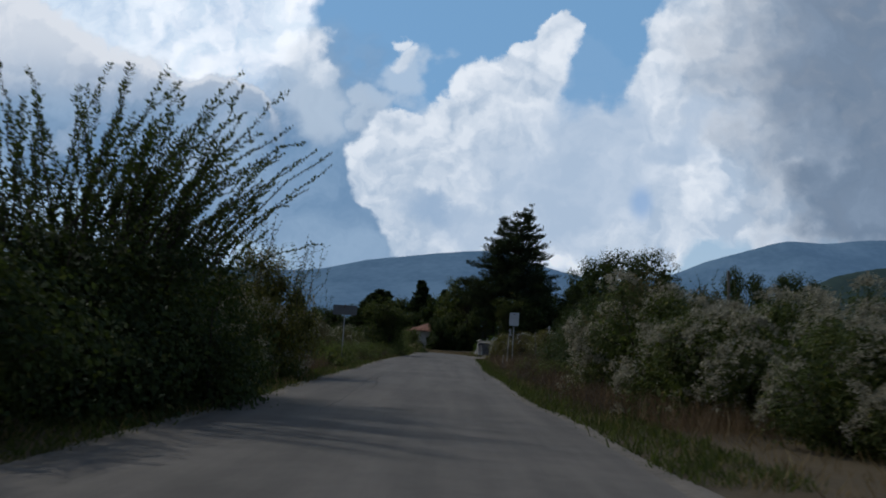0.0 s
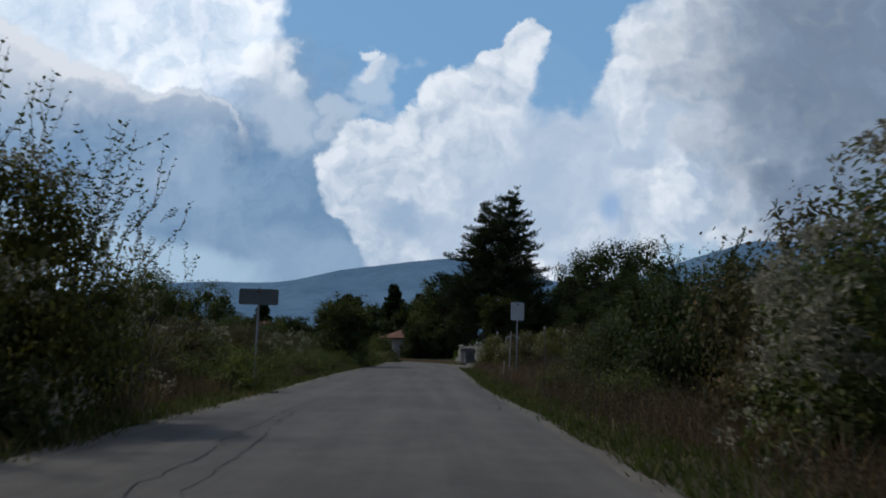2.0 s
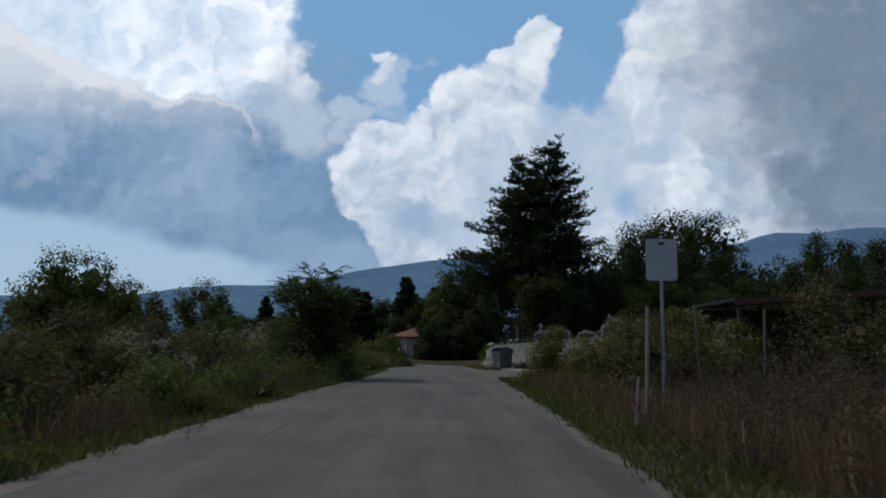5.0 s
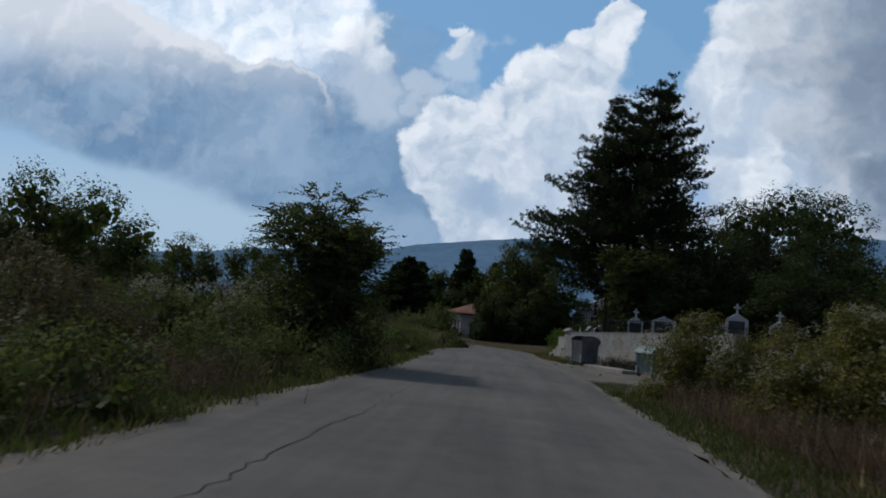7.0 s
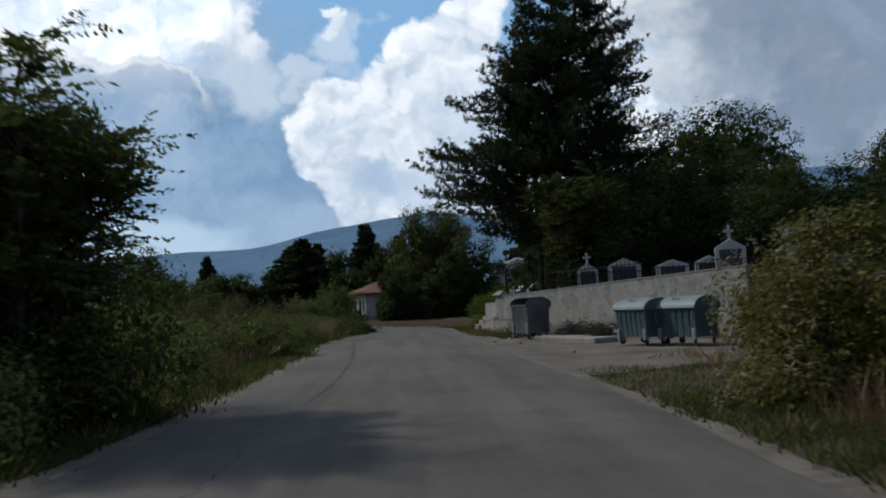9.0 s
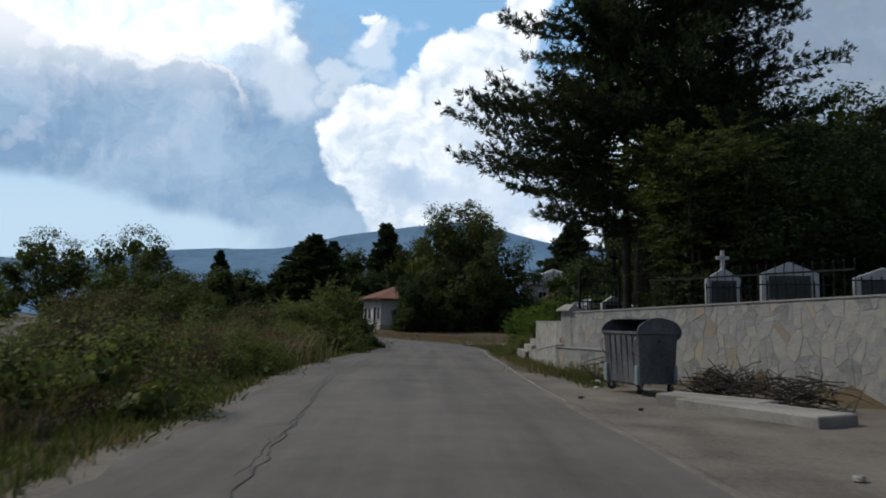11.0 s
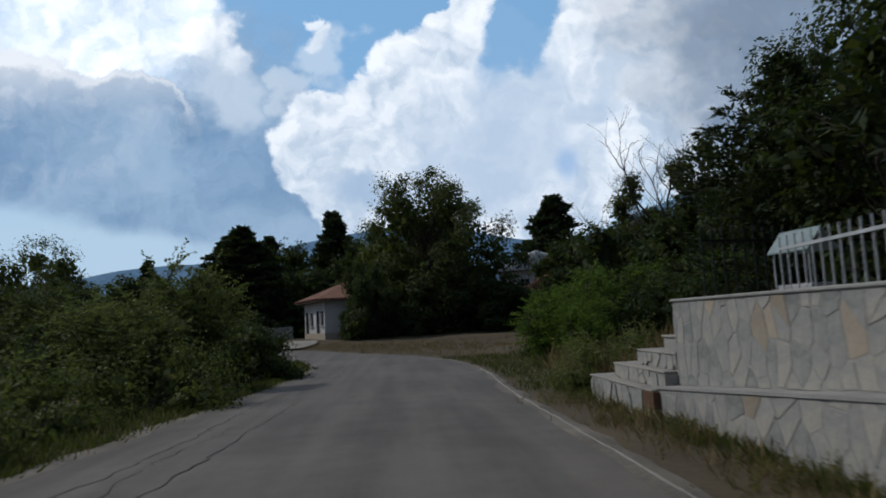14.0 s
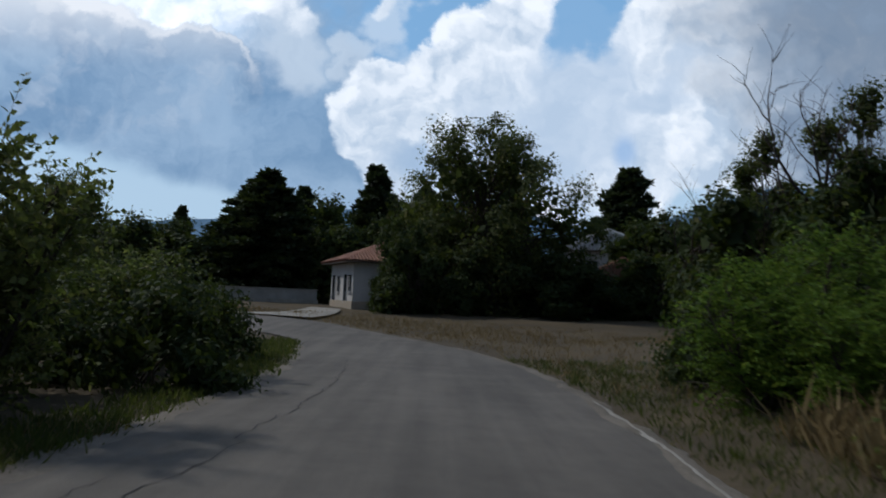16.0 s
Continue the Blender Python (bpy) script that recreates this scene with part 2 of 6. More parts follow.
LEAF_DARK = leaf("dark_leaf", (0.013, 0.022, 0.008), (0.042, 0.06, 0.018), (0.08, 0.08, 0.025), 0.22)
LEAF_MID = leaf("green_leaf", (0.026, 0.037, 0.012), (0.078, 0.09, 0.027), (0.16, 0.145, 0.04), 0.3)
LEAF_BRIGHT = leaf("fresh_leaf", (0.048, 0.1, 0.012), (0.13, 0.21, 0.028), (0.19, 0.24, 0.04), 0.45)
LEAF_OLIVE = leaf("olive_leaf", (0.045, 0.046, 0.012), (0.15, 0.14, 0.035), (0.27, 0.22, 0.065), 0.35, (0.22, 0.21, 0.03))
LEAF_WEED = leaf("weed_leaf", (0.057, 0.072, 0.024), (0.155, 0.17, 0.057), (0.24, 0.22, 0.08), 0.38)
REED = leaf("dry_reed", (0.20, 0.15, 0.07), (0.42, 0.34, 0.19), (0.5, 0.42, 0.26), 0.3, (0.36, 0.28, 0.14))
LEAF_BROWN = leaf("drying_leaf", (0.043, 0.04, 0.018), (0.11, 0.097, 0.042), (0.2, 0.13, 0.06), 0.28, (0.18, 0.15, 0.05))
LEAF_RUST = leaf("dry_weed_leaf", (0.036, 0.023, 0.012), (0.088, 0.056, 0.03), (0.18, 0.125, 0.065), 0.25, (0.12, 0.07, 0.035))
NEEDLE = leaf("pine_needle", (0.011, 0.019, 0.010), (0.034, 0.05, 0.022), (0.045, 0.045, 0.02), 0.12)
SEED = leaf("clematis_seed_head", (0.18, 0.167, 0.118), (0.39, 0.362, 0.27), (0.5, 0.465, 0.36), 0.35, (0.4, 0.365, 0.25))
GRASS = leaf("verge_grass", (0.025, 0.036, 0.011), (0.08, 0.082, 0.026), (0.20, 0.16, 0.07), 0.35)
STRAW = leaf("dry_grass", (0.10, 0.07, 0.032), (0.25, 0.185, 0.085), (0.34, 0.27, 0.14), 0.35, (0.24, 0.18, 0.09))
BROWNGRASS = leaf("brown_grass", (0.085, 0.056, 0.032), (0.21, 0.145, 0.082), (0.34, 0.26, 0.15), 0.3, (0.2, 0.13, 0.065))
BARK = surface("bark", [(0.018, 0.014, 0.010), (0.05, 0.04, 0.03), (0.085, 0.07, 0.055)], 3.0, 0.95, bump=0.6, fine=22, stretch=(3, 3, 0.6))
DEAD = surface("dead_wood", [(0.08, 0.07, 0.06), (0.17, 0.15, 0.13)], 3.0, 0.9, bump=0.4, stretch=(3, 3, 0.6))
SOIL = surface("roadside_soil", [(0.04, 0.03, 0.018), (0.075, 0.056, 0.031), (0.115, 0.085, 0.048)], 0.35, 0.97, bump=0.7, fine=9)
DUST = surface("dusty_apron", [(0.065, 0.055, 0.042), (0.15, 0.128, 0.102), (0.22, 0.192, 0.158)], 0.9, 0.95, bump=0.6, fine=14)
KERB = surface("pale_concrete", [(0.17, 0.155, 0.13), (0.27, 0.25, 0.215), (0.36, 0.34, 0.30)], 1.4, 0.93, bump=0.5, fine=30)
MORTAR = surface("mortar", [(0.20, 0.192, 0.173), (0.275, 0.265, 0.243), (0.34, 0.33, 0.30)], 1.0, 0.95, bump=0.6, fine=25)
STONE = surface("cladding_stone", [(0.17, 0.17, 0.158), (0.25, 0.247, 0.23), (0.30, 0.287, 0.258), (0.36, 0.33, 0.28)], 2.6, 0.88, bump=0.8, fine=14, spread=0.24)
TAN_STONE = surface("tan_stone", [(0.24, 0.20, 0.15), (0.31, 0.262, 0.20), (0.37, 0.31, 0.24)], 2.0, 0.85, bump=0.4, fine=18, spread=0.3)
PLASTER = surface("aged_plaster", [(0.36, 0.335, 0.31), (0.47, 0.45, 0.425), (0.54, 0.525, 0.50)], 0.5, 0.9, bump=0.2, fine=18)
TILE = surface("terracotta", [(0.14, 0.068, 0.048), (0.225, 0.108, 0.074), (0.29, 0.165, 0.115)], 0.8, 0.85, bump=0.4, fine=9)
ZINC = surface("galvanised_steel", [(0.16, 0.165, 0.17), (0.27, 0.28, 0.285), (0.36, 0.37, 0.375)], 2.2, 0.5, 0.55, 0.12, 24)
TEAL = surface("teal_grey_paint", [(0.03, 0.052, 0.058), (0.058, 0.088, 0.094), (0.095, 0.128, 0.13)], 2.0, 0.6, 0.1, 0.12, 26)
LID = surface("weathered_pale_lid", [(0.13, 0.175, 0.18), (0.21, 0.265, 0.265), (0.29, 0.34, 0.335)], 2.0, 0.55, 0.1, 0.12, 26)
BINGREY = surface("weathered_bin_steel", [(0.045, 0.046, 0.05), (0.10, 0.10, 0.105), (0.16, 0.16, 0.165)], 2.4, 0.62, 0.25, 0.15, 20)
RUBBER = surface("black_rubber", [(0.012, 0.012, 0.012), (0.03, 0.03, 0.03)], 6.0, 0.8)
RUST = surface("rusty_steel", [(0.05, 0.028, 0.018), (0.11, 0.06, 0.035), (0.17, 0.10, 0.06)], 4.0, 0.85, 0.2, 0.3)
IRON = surface("dark_green_iron", [(0.005, 0.007, 0.006), (0.013, 0.017, 0.014)], 3.0, 0.55, 0.2, 0.1)
BARS = surface("pale_painted_bars", [(0.33, 0.34, 0.34), (0.50, 0.51, 0.51)], 3.0, 0.6, 0.1, 0.1)
MARBLE = surface("weathered_white_marble", [(0.26, 0.26, 0.255), (0.38, 0.38, 0.375), (0.48, 0.48, 0.47)], 1.6, 0.55, bump=0.1)
GRANITE = surface("dark_granite", [(0.02, 0.021, 0.023), (0.05, 0.052, 0.055)], 6.0, 0.35, bump=0.05)
SIGNBACK = surface("dull_sign_metal", [(0.34, 0.35, 0.36), (0.46, 0.47, 0.48), (0.52, 0.53, 0.54)], 1.8, 0.5, 0.35, 0.06, 16)
GREYBACK = surface("dark_sign_metal", [(0.10, 0.105, 0.11), (0.17, 0.175, 0.18)], 1.8, 0.6, 0.3, 0.06, 16)
WOOD = surface("grey_wood", [(0.07, 0.058, 0.045), (0.14, 0.12, 0.10), (0.19, 0.17, 0.14)], 2.0, 0.9, bump=0.5, stretch=(4, 4, 0.5))
PANE = surface("dark_window_pane", [(0.015, 0.018, 0.022), (0.03, 0.034, 0.04)], 2.0, 0.12, bump=0.0, spec=0.6)
LITTER = surface("white_litter", [(0.4, 0.4, 0.4), (0.62, 0.62, 0.62)], 6.0, 0.6)
# hills: the last two values are the painted-in air haze and its glow
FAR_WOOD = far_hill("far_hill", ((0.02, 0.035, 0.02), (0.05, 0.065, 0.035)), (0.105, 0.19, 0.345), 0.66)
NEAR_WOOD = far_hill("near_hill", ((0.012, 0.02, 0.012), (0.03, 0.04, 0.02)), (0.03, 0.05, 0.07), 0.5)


def asphalt():
    m, n, b = material("worn_asphalt", 0.88, 0, 0.35)
    co = n.add("ShaderNodeTexCoord").outputs["Object"]
    sep = n.add("ShaderNodeSeparateXYZ", {0: co})
    long_way = n.vec("MULTIPLY", co, (1.6, 0.09, 1))
    streak = n.noise(long_way, 1.0, 4.0, 0.6)
    patch = n.noise(co, 0.28, 5.0, 0.6)
    grit = n.noise(co, 55.0, 4.0, 0.7)
    blot = n.noise(co, 1.9, 5.0, 0.65)
    t = n.math("ADD", n.math("ADD", n.math("MULTIPLY", streak, 0.36), n.math("MULTIPLY", patch, 0.3)), n.math("ADD", n.math("MULTIPLY", grit, 0.16), n.math("MULTIPLY", blot, 0.18)))
    c = n.mix(n.ramp(t, 0.36, 0.64), (0.074, 0.065, 0.055, 1), (0.146, 0.129, 0.109, 1))
    c = n.mix(n.ramp(n.noise(co, 0.9, 6.0, 0.7), 0.64, 0.72, 0, 0.45), c, (0.055, 0.053, 0.05, 1))
    m.node_tree.links.new(c, b.inputs["Base Color"])
    rel = n.add("ShaderNodeBump", {"Strength": 0.35, "Distance": 0.01, "Height": grit})
    m.node_tree.links.new(rel.outputs[0], b.inputs["Normal"])
    return m


ASPHALT = asphalt()
TAR = surface("dark_crack", [(0.028, 0.026, 0.024), (0.062, 0.057, 0.052)], 6.0, 0.9)


# ---- mesh tools ----
def fast_mesh(name, verts, faces):
    """A mesh from arrays; all faces have the same number of corners."""
    verts, faces = np.asarray(verts, np.float32), np.asarray(faces, np.int32)
    me = bpy.data.meshes.new(name)
    k = faces.shape[1]
    me.vertices.add(len(verts))
    me.vertices.foreach_set("co", verts.ravel())
    me.loops.add(faces.size)
    me.loops.foreach_set("vertex_index", faces.ravel())
    me.polygons.add(len(faces))
    me.polygons.foreach_set("loop_start", np.arange(0, faces.size, k, dtype=np.int32))
    me.polygons.foreach_set("loop_total", np.full(len(faces), k, np.int32))
    me.update(calc_edges=True)
    return me


def smooth(me):
    me.polygons.foreach_set("use_smooth", np.ones(len(me.polygons), bool))
    return me


def part(name, data, mat, parent=None, label="", at=None):
    """One mesh object under a thing or a part; data: a bmesh or a mesh."""
    if isinstance(data, bmesh.types.BMesh):
        me = bpy.data.meshes.new(name)
        data.to_mesh(me)
        data.free()
    else:
        me = data
    if mat is not None and not me.materials:
        me.materials.append(mat)
    ob = new(name, me)
    if parent is not None:
        ob.parent = parent
    if at is not None:
        ob.matrix_basis = at
    return tagged(ob, label) if label else ob


def thing(name, at, label, category, group="", kind=""):
    ob = new(name)
    ob.empty_display_size = 0.2
    ob.matrix_basis = at
    return tagged(ob, label, category, group, kind)


def box(bm, x0, x1, y0, y1, z0, z1, bevel=0.0, m=None):
    r = bmesh.ops.create_cube(bm, size=1, matrix=Matrix.LocRotScale(((x0 + x1) / 2, (y0 + y1) / 2, (z0 + z1) / 2), None, (x1 - x0, y1 - y0, z1 - z0)))
    if bevel:
        edges = list({e for v in r["verts"] for e in v.link_edges})
        r = bmesh.ops.bevel(bm, geom=edges, offset=bevel, segments=1, affect="EDGES")
    if m is not None:
        bmesh.ops.transform(bm, matrix=m, verts=list({v for v in r["verts"]}))
    return bm


def boxed(*a, **k):
    return box(bmesh.new(), *a, **k)


def rod(bm, a, b, r0, r1=None, sides=8):
    a, b = Vector(a), Vector(b)
    r1 = r0 if r1 is None else r1
    turn = (b - a).to_track_quat("Z", "Y").to_matrix().to_4x4()
    bmesh.ops.create_cone(bm, cap_ends=True, segments=sides, radius1=r0, radius2=r1, depth=(b - a).length, matrix=Matrix.Translation((a + b) / 2) @ turn)
    return bm


class Shape:
    """Collects tubes (quads) and leaves (quads) as arrays."""

    def __init__(self):
        self.v, self.f, self.n = [], [], 0

    def put(self, v, f):
        self.v.append(v)
        self.f.append(f + self.n)
        self.n += len(v)

    def tube(self, pts, radii, sides=5):
        pts, radii = np.asarray(pts, float), np.asarray(radii, float)
        d = np.gradient(pts, axis=0)
        d /= np.linalg.norm(d, axis=1)[:, None] + 1e-9
        side = np.cross(d, np.where(np.abs(d[:, 2:3]) > 0.9, [[1.0, 0, 0]], [[0, 0, 1.0]]))
        side /= np.linalg.norm(side, axis=1)[:, None] + 1e-9
        up = np.cross(side, d)
        a = np.arange(sides) * 2 * np.pi / sides
        ring = pts[:, None, :] + radii[:, None, None] * (np.cos(a)[None, :, None] * side[:, None, :] + np.sin(a)[None, :, None] * up[:, None, :])
        k = len(pts)
        i, j = np.meshgrid(np.arange(k - 1), np.arange(sides), indexing="ij")
        nx = (j + 1) % sides
        f = np.stack([i * sides + j, i * sides + nx, (i + 1) * sides + nx, (i + 1) * sides + j], -1).reshape(-1, 4)
        self.put(ring.reshape(-1, 3), f)

    def leaves(self, p, d, size, wide=0.5, rng=None, droop=0.0, face=None):
        """One pointed leaf at each p along each d; face: the way its upper side tends to look."""
        p, d = np.asarray(p, float), np.asarray(d, float)
        k = len(p)
        if not k:
            return
        d = d + np.array([0, 0, -droop])
        d /= np.linalg.norm(d, axis=1)[:, None] + 1e-9
        r = rng.normal(size=(k, 3)) if face is None else face + rng.normal(0, 0.5, (k, 3))
        s = np.cross(d, r)
        s /= np.linalg.norm(s, axis=1)[:, None] + 1e-9
        n = np.cross(s, d)
        size = np.broadcast_to(size, (k,))[:, None]
        mid = p + d * size * 0.45 + n * size * 0.08
        v = np.stack([p, mid + s * size * wide * 0.5, p + d * size, mid - s * size * wide * 0.5], 1).reshape(-1, 3)
        self.put(v, np.arange(4 * k).reshape(-1, 4))

    def mesh(self, name):
        return fast_mesh(name, np.concatenate(self.v), np.concatenate(self.f))


def curve(nodes, n):
    """Smooth interpolation through nodes, n points."""
    nodes = np.asarray(nodes, float)
    t = np.linspace(0, len(nodes) - 1, n)
    i = np.clip(t.astype(int), 0, len(nodes) - 2)
    f = (t - i)[:, None]
    g = lambda j: nodes[np.clip(j, 0, len(nodes) - 1)]
    a, b, c, d = g(i - 1), g(i), g(i + 1), g(i + 2)
    return 0.5 * (2 * b + (c - a) * f + (2 * a - 5 * b + 4 * c - d) * f ** 2 + (3 * b - a - 3 * c + d) * f ** 3)


# ---- ground and road ----
ROAD_RISE = ((-400, -0.05), (35, -0.05), (45, 0), (56, 0.08), (70, 0.16), (80, 0.18), (88, 0.14), (96, 0.04), (104, -0.06), (112, -0.12), (122, -0.10), (132, 0.12), (142, 0.45), (200, 0.8), (3500, 0.8))


def road_z(y):
    return np.interp(y, *zip(*ROAD_RISE))


WALL_A, WALL_B, WALL_C = (9.0, 72.7), (3.42, 84.1), (3.5, 90.2)


def ground_z(x, y):
    """The height of the land: the road's level, banks beside it, and the raised graveyard behind the wall."""
    x, y = np.asarray(x, float), np.asarray(y, float)
    z = road_z(y) - 0.045 + 0 * x
    side = np.interp(y, [60, 72.7, 84.1, 90.2, 97], [10.5, 9.25, 3.75, 3.85, 4.6])
    yard = np.clip((x - side) / 0.5, 0, 1) * np.clip((y - 71.5) / 1.0, 0, 1) * np.clip((94.5 - y) / 3.5, 0, 1)
    z = z + yard * np.interp(y, [72, 80, 84.1, 90], [1.75, 1.65, 1.2, 1.15])
    bank = np.clip((x - 4.6) / 5, 0, 1) * np.clip((y - 95) / 8, 0, 1) * np.clip((125 - y) / 12, 0, 1)
    z = z + 0.9 * bank
    rough = 0.10 * np.sin(x * 0.71 + 1.3 * np.sin(y * 0.33)) * np.sin(y * 0.53 + 0.9 * np.sin(x * 0.41))
    away = np.clip((np.abs(x + 0.9) - 4.2) / 4, 0, 1) * np.clip((150 - y) / 20, 0, 1)
    calm = np.clip((y - 62) / 2, 0, 1) * np.clip((86 - y) / 2, 0, 1) * (x > 0)
    return z + rough * away * (1 - yard) * (1 - calm)


def z_at(x, y):
    return float(ground_z(x, y))


def build_ground():
    xs = np.unique(np.concatenate([-np.geomspace(30, 4500, 26), np.linspace(-30, 30, 91), np.geomspace(30, 4500, 26)]))
    ys = np.unique(np.concatenate([np.linspace(-400, -20, 12), np.linspace(-20, 160, 181), np.geomspace(160, 4500, 34)]))
    X, Y = np.meshgrid(xs, ys)
    v = np.stack([X, Y, ground_z(X, Y)], -1).reshape(-1, 3)
    w = len(xs)
    i, j = np.meshgrid(np.arange(len(ys) - 1), np.arange(w - 1), indexing="ij")
    f = np.stack([i * w + j, i * w + j + 1, (i + 1) * w + j + 1, (i + 1) * w + j], -1).reshape(-1, 4)
    ob = part("ground", smooth(fast_mesh("ground", v, f)), SOIL)
    tagged(ob, "brown roadside soil with thin dry grass", "ground", kind="structure")


build_ground()

ROAD_LEFT = ((-3.6, -60), (-3.5, -10), (-3.45, 14), (-3.75, 27), (-3.9, 36), (-4.0, 47), (-3.7, 57), (-3.35, 65), (-3.4, 73), (-3.8, 81), (-3.75, 88), (-3.35, 95), (-2.95, 101),
             (-2.95, 106), (-3.4, 111), (-4.9, 117), (-8.6, 122), (-15, 127), (-30, 133), (-60, 142))
ROAD_RIGHT = ((2.2, -60), (2.25, -10), (2.15, 12), (1.8, 20), (1.85, 29), (1.75, 38), (1.95, 47), (2.1, 56), (2.15, 65), (1.8, 78), (1.9, 86), (2.1, 95), (2.45, 101),
              (2.4, 106), (1.75, 111.5), (0.3, 116.5), (-3.0, 123.5), (-9, 131), (-26, 139.5), (-57, 149))


def ribbon(name, left, right, lift, across, jag=0.0, seed=1, along=None):
    """A strip between two lines, lying on the road's level."""
    rng = np.random.default_rng(seed)
    n = along or 420
    L, R = curve(left, n), curve(right, n)
    rough = lambda: np.convolve(rng.normal(size=n + 8), np.ones(5) / 5, "same")[4:-4, None] * [[1, 0]]
    L, R = L + jag * rough(), R + jag * rough()
    t = np.linspace(0, 1, across)[None, :, None]
    P = L[:, None, :] * (1 - t) + R[:, None, :] * t
    if name == "road":
        camber = 0.035 * (1 - (2 * t[..., 0] - 1) ** 2)
    else:
        A, B = curve(ROAD_LEFT, 900), curve(ROAD_RIGHT, 900)
        a, b = np.interp(P[..., 1], A[:, 1], A[:, 0]), np.interp(P[..., 1], B[:, 1], B[:, 0])
        camber = np.maximum(0.035 * (1 - (2 * (P[..., 0] - a) / (b - a) - 1) ** 2), 0)
    z = road_z(P[..., 1]) + np.interp(t[..., 0], np.linspace(0, 1, np.size(lift)), np.ravel(lift)) + camber
    v = np.concatenate([P, z[..., None]], -1).reshape(-1, 3)
    i, j = np.meshgrid(np.arange(n - 1), np.arange(across - 1), indexing="ij")
    f = np.stack([i * across + j, i * across + j + 1, (i + 1) * across + j + 1, (i + 1) * across + j], -1).reshape(-1, 4)
    return smooth(fast_mesh(name, v, f))


ROAD = part("road", ribbon("road", ROAD_LEFT, ROAD_RIGHT, 0.0, 9, 0.10), ASPHALT)
tagged(ROAD, "worn grey asphalt country road with long cracks", "road", kind="structure")


def mid_line(off_left, y0, y1, n, seed, wobble):
    """A wandering line at a share of the way across the road."""
    rng = np.random.default_rng(seed)
    L, R = curve(ROAD_LEFT, 900), curve(ROAD_RIGHT, 900)
    P = L * (1 - off_left) + R * off_left
    P = P[(P[:, 1] > y0) & (P[:, 1] < y1)]
    P = P[np.linspace(0, len(P) - 1, n).astype(int)]
    P[:, 0] += np.cumsum(rng.normal(0, wobble, n)) * 0.6 + rng.normal(0, wobble, n)
    return P


def crack(share, y0, y1, seed, width=0.018, wobble=0.03):
    n = max(int((y1 - y0) * 5), 6)
    rng = np.random.default_rng(seed)
    P = mid_line(share, y0, y1, n, seed, wobble)
    w = width * (0.4 + rng.random(n)) * np.sin(np.linspace(0.15, math.pi - 0.15, n)) ** 0.4
    L, R = curve(ROAD_LEFT, 900), curve(ROAD_RIGHT, 900)
    t = (P[:, 0] - np.interp(P[:, 1], L[:, 1], L[:, 0])) / (np.interp(P[:, 1], R[:, 1], R[:, 0]) - np.interp(P[:, 1], L[:, 1], L[:, 0]))
    z = road_z(P[:, 1]) + 0.035 * (1 - (2 * t - 1) ** 2) + 0.006
    v = np.stack([np.stack([P[:, 0] - w / 2, P[:, 1], z], -1), np.stack([P[:, 0] + w / 2, P[:, 1], z], -1)], 1).reshape(-1, 3)
    i = np.arange(n - 1) * 2
    part("crack", fast_mesh("crack", v, np.stack([i, i + 1, i + 3, i + 2], -1)), TAR, ROAD, "dark open crack")


for share, y0, y1, seed in ((0.26, 14, 30, 1), (0.24, 40, 62, 2), (0.26, 60, 77, 3), (0.24, 70, 92, 4), (0.21, 76, 98, 5), (0.2, 94, 110, 6), (0.33, 20, 34, 7), (0.29, 84, 96, 9)):
    crack(share, y0, y1, seed)
for y, x0, x1, seed in ((80.9, -2.2, 0.9, 3), (84.2, -2.6, -1.2, 4)):
    n = 26
    rng = np.random.default_rng(seed)
    xs = np.linspace(x0, x1, n)
    yy = y + np.cumsum(rng.normal(0, 0.05, n))
    t = (xs + 3.5) / 5.3
    zz = road_z(yy) + 0.035 * (1 - (2 * t - 1) ** 2) + 0.006
    w = 0.013 * (0.2 + rng.random(n))
    v = np.stack([np.stack([xs, yy - w, zz], -1), np.stack([xs, yy + w, zz], -1)], 1).reshape(-1, 3)
    i = np.arange(n - 1) * 2
    part("crack", fast_mesh("crack", v, np.stack([i, i + 1, i + 3, i + 2], -1)), TAR, ROAD, "dark crack across the road")

# dusty strips along both edges, and the pull-in by the containers
edge = lambda line, d0, y0, y1: [(x + d0, y) for x, y in curve(line, 160) if y0 < y < y1]
tagged(part("right_shoulder", ribbon("right_shoulder", edge(ROAD_RIGHT, -0.12, -50, 116), edge(ROAD_RIGHT, 0.22, -50, 116), (-0.008, 0.006, 0.006, -0.03), 4, 0.12, 5), DUST), "pale dusty gravel edge of the road", "shoulder", kind="structure")
tagged(part("edge_strip", ribbon("edge_strip", edge(ROAD_RIGHT, 0.0, 76, 104), edge(ROAD_RIGHT, 0.10, 76, 104), (-0.004, 0.012, -0.004), 3, 0.02, 8), KERB), "narrow pale worn edge strip of the road", "edging", kind="structure")
tagged(part("left_shoulder", ribbon("left_shoulder", edge(ROAD_LEFT, -0.35, -50, 114), edge(ROAD_LEFT, 0.2, -50, 114), (-0.03, 0.006, 0.006, -0.008), 4, 0.16, 6), DUST), "pale dusty gravel edge of the road", "shoulder", kind="structure")
tagged(part("pull_in", ribbon("pull_in", ((1.95, 64.9), (2.0, 68), (1.85, 72), (1.8, 78), (1.8, 83.6)), ((2.5, 65.0), (6.6, 67.0), (9.2, 69.8), (5.9, 78.5), (2.0, 83.8)), -0.028, 6, 0.12, 9, 60), DUST), "bare dusty pull-in with broken paving", "pavement", kind="structure")
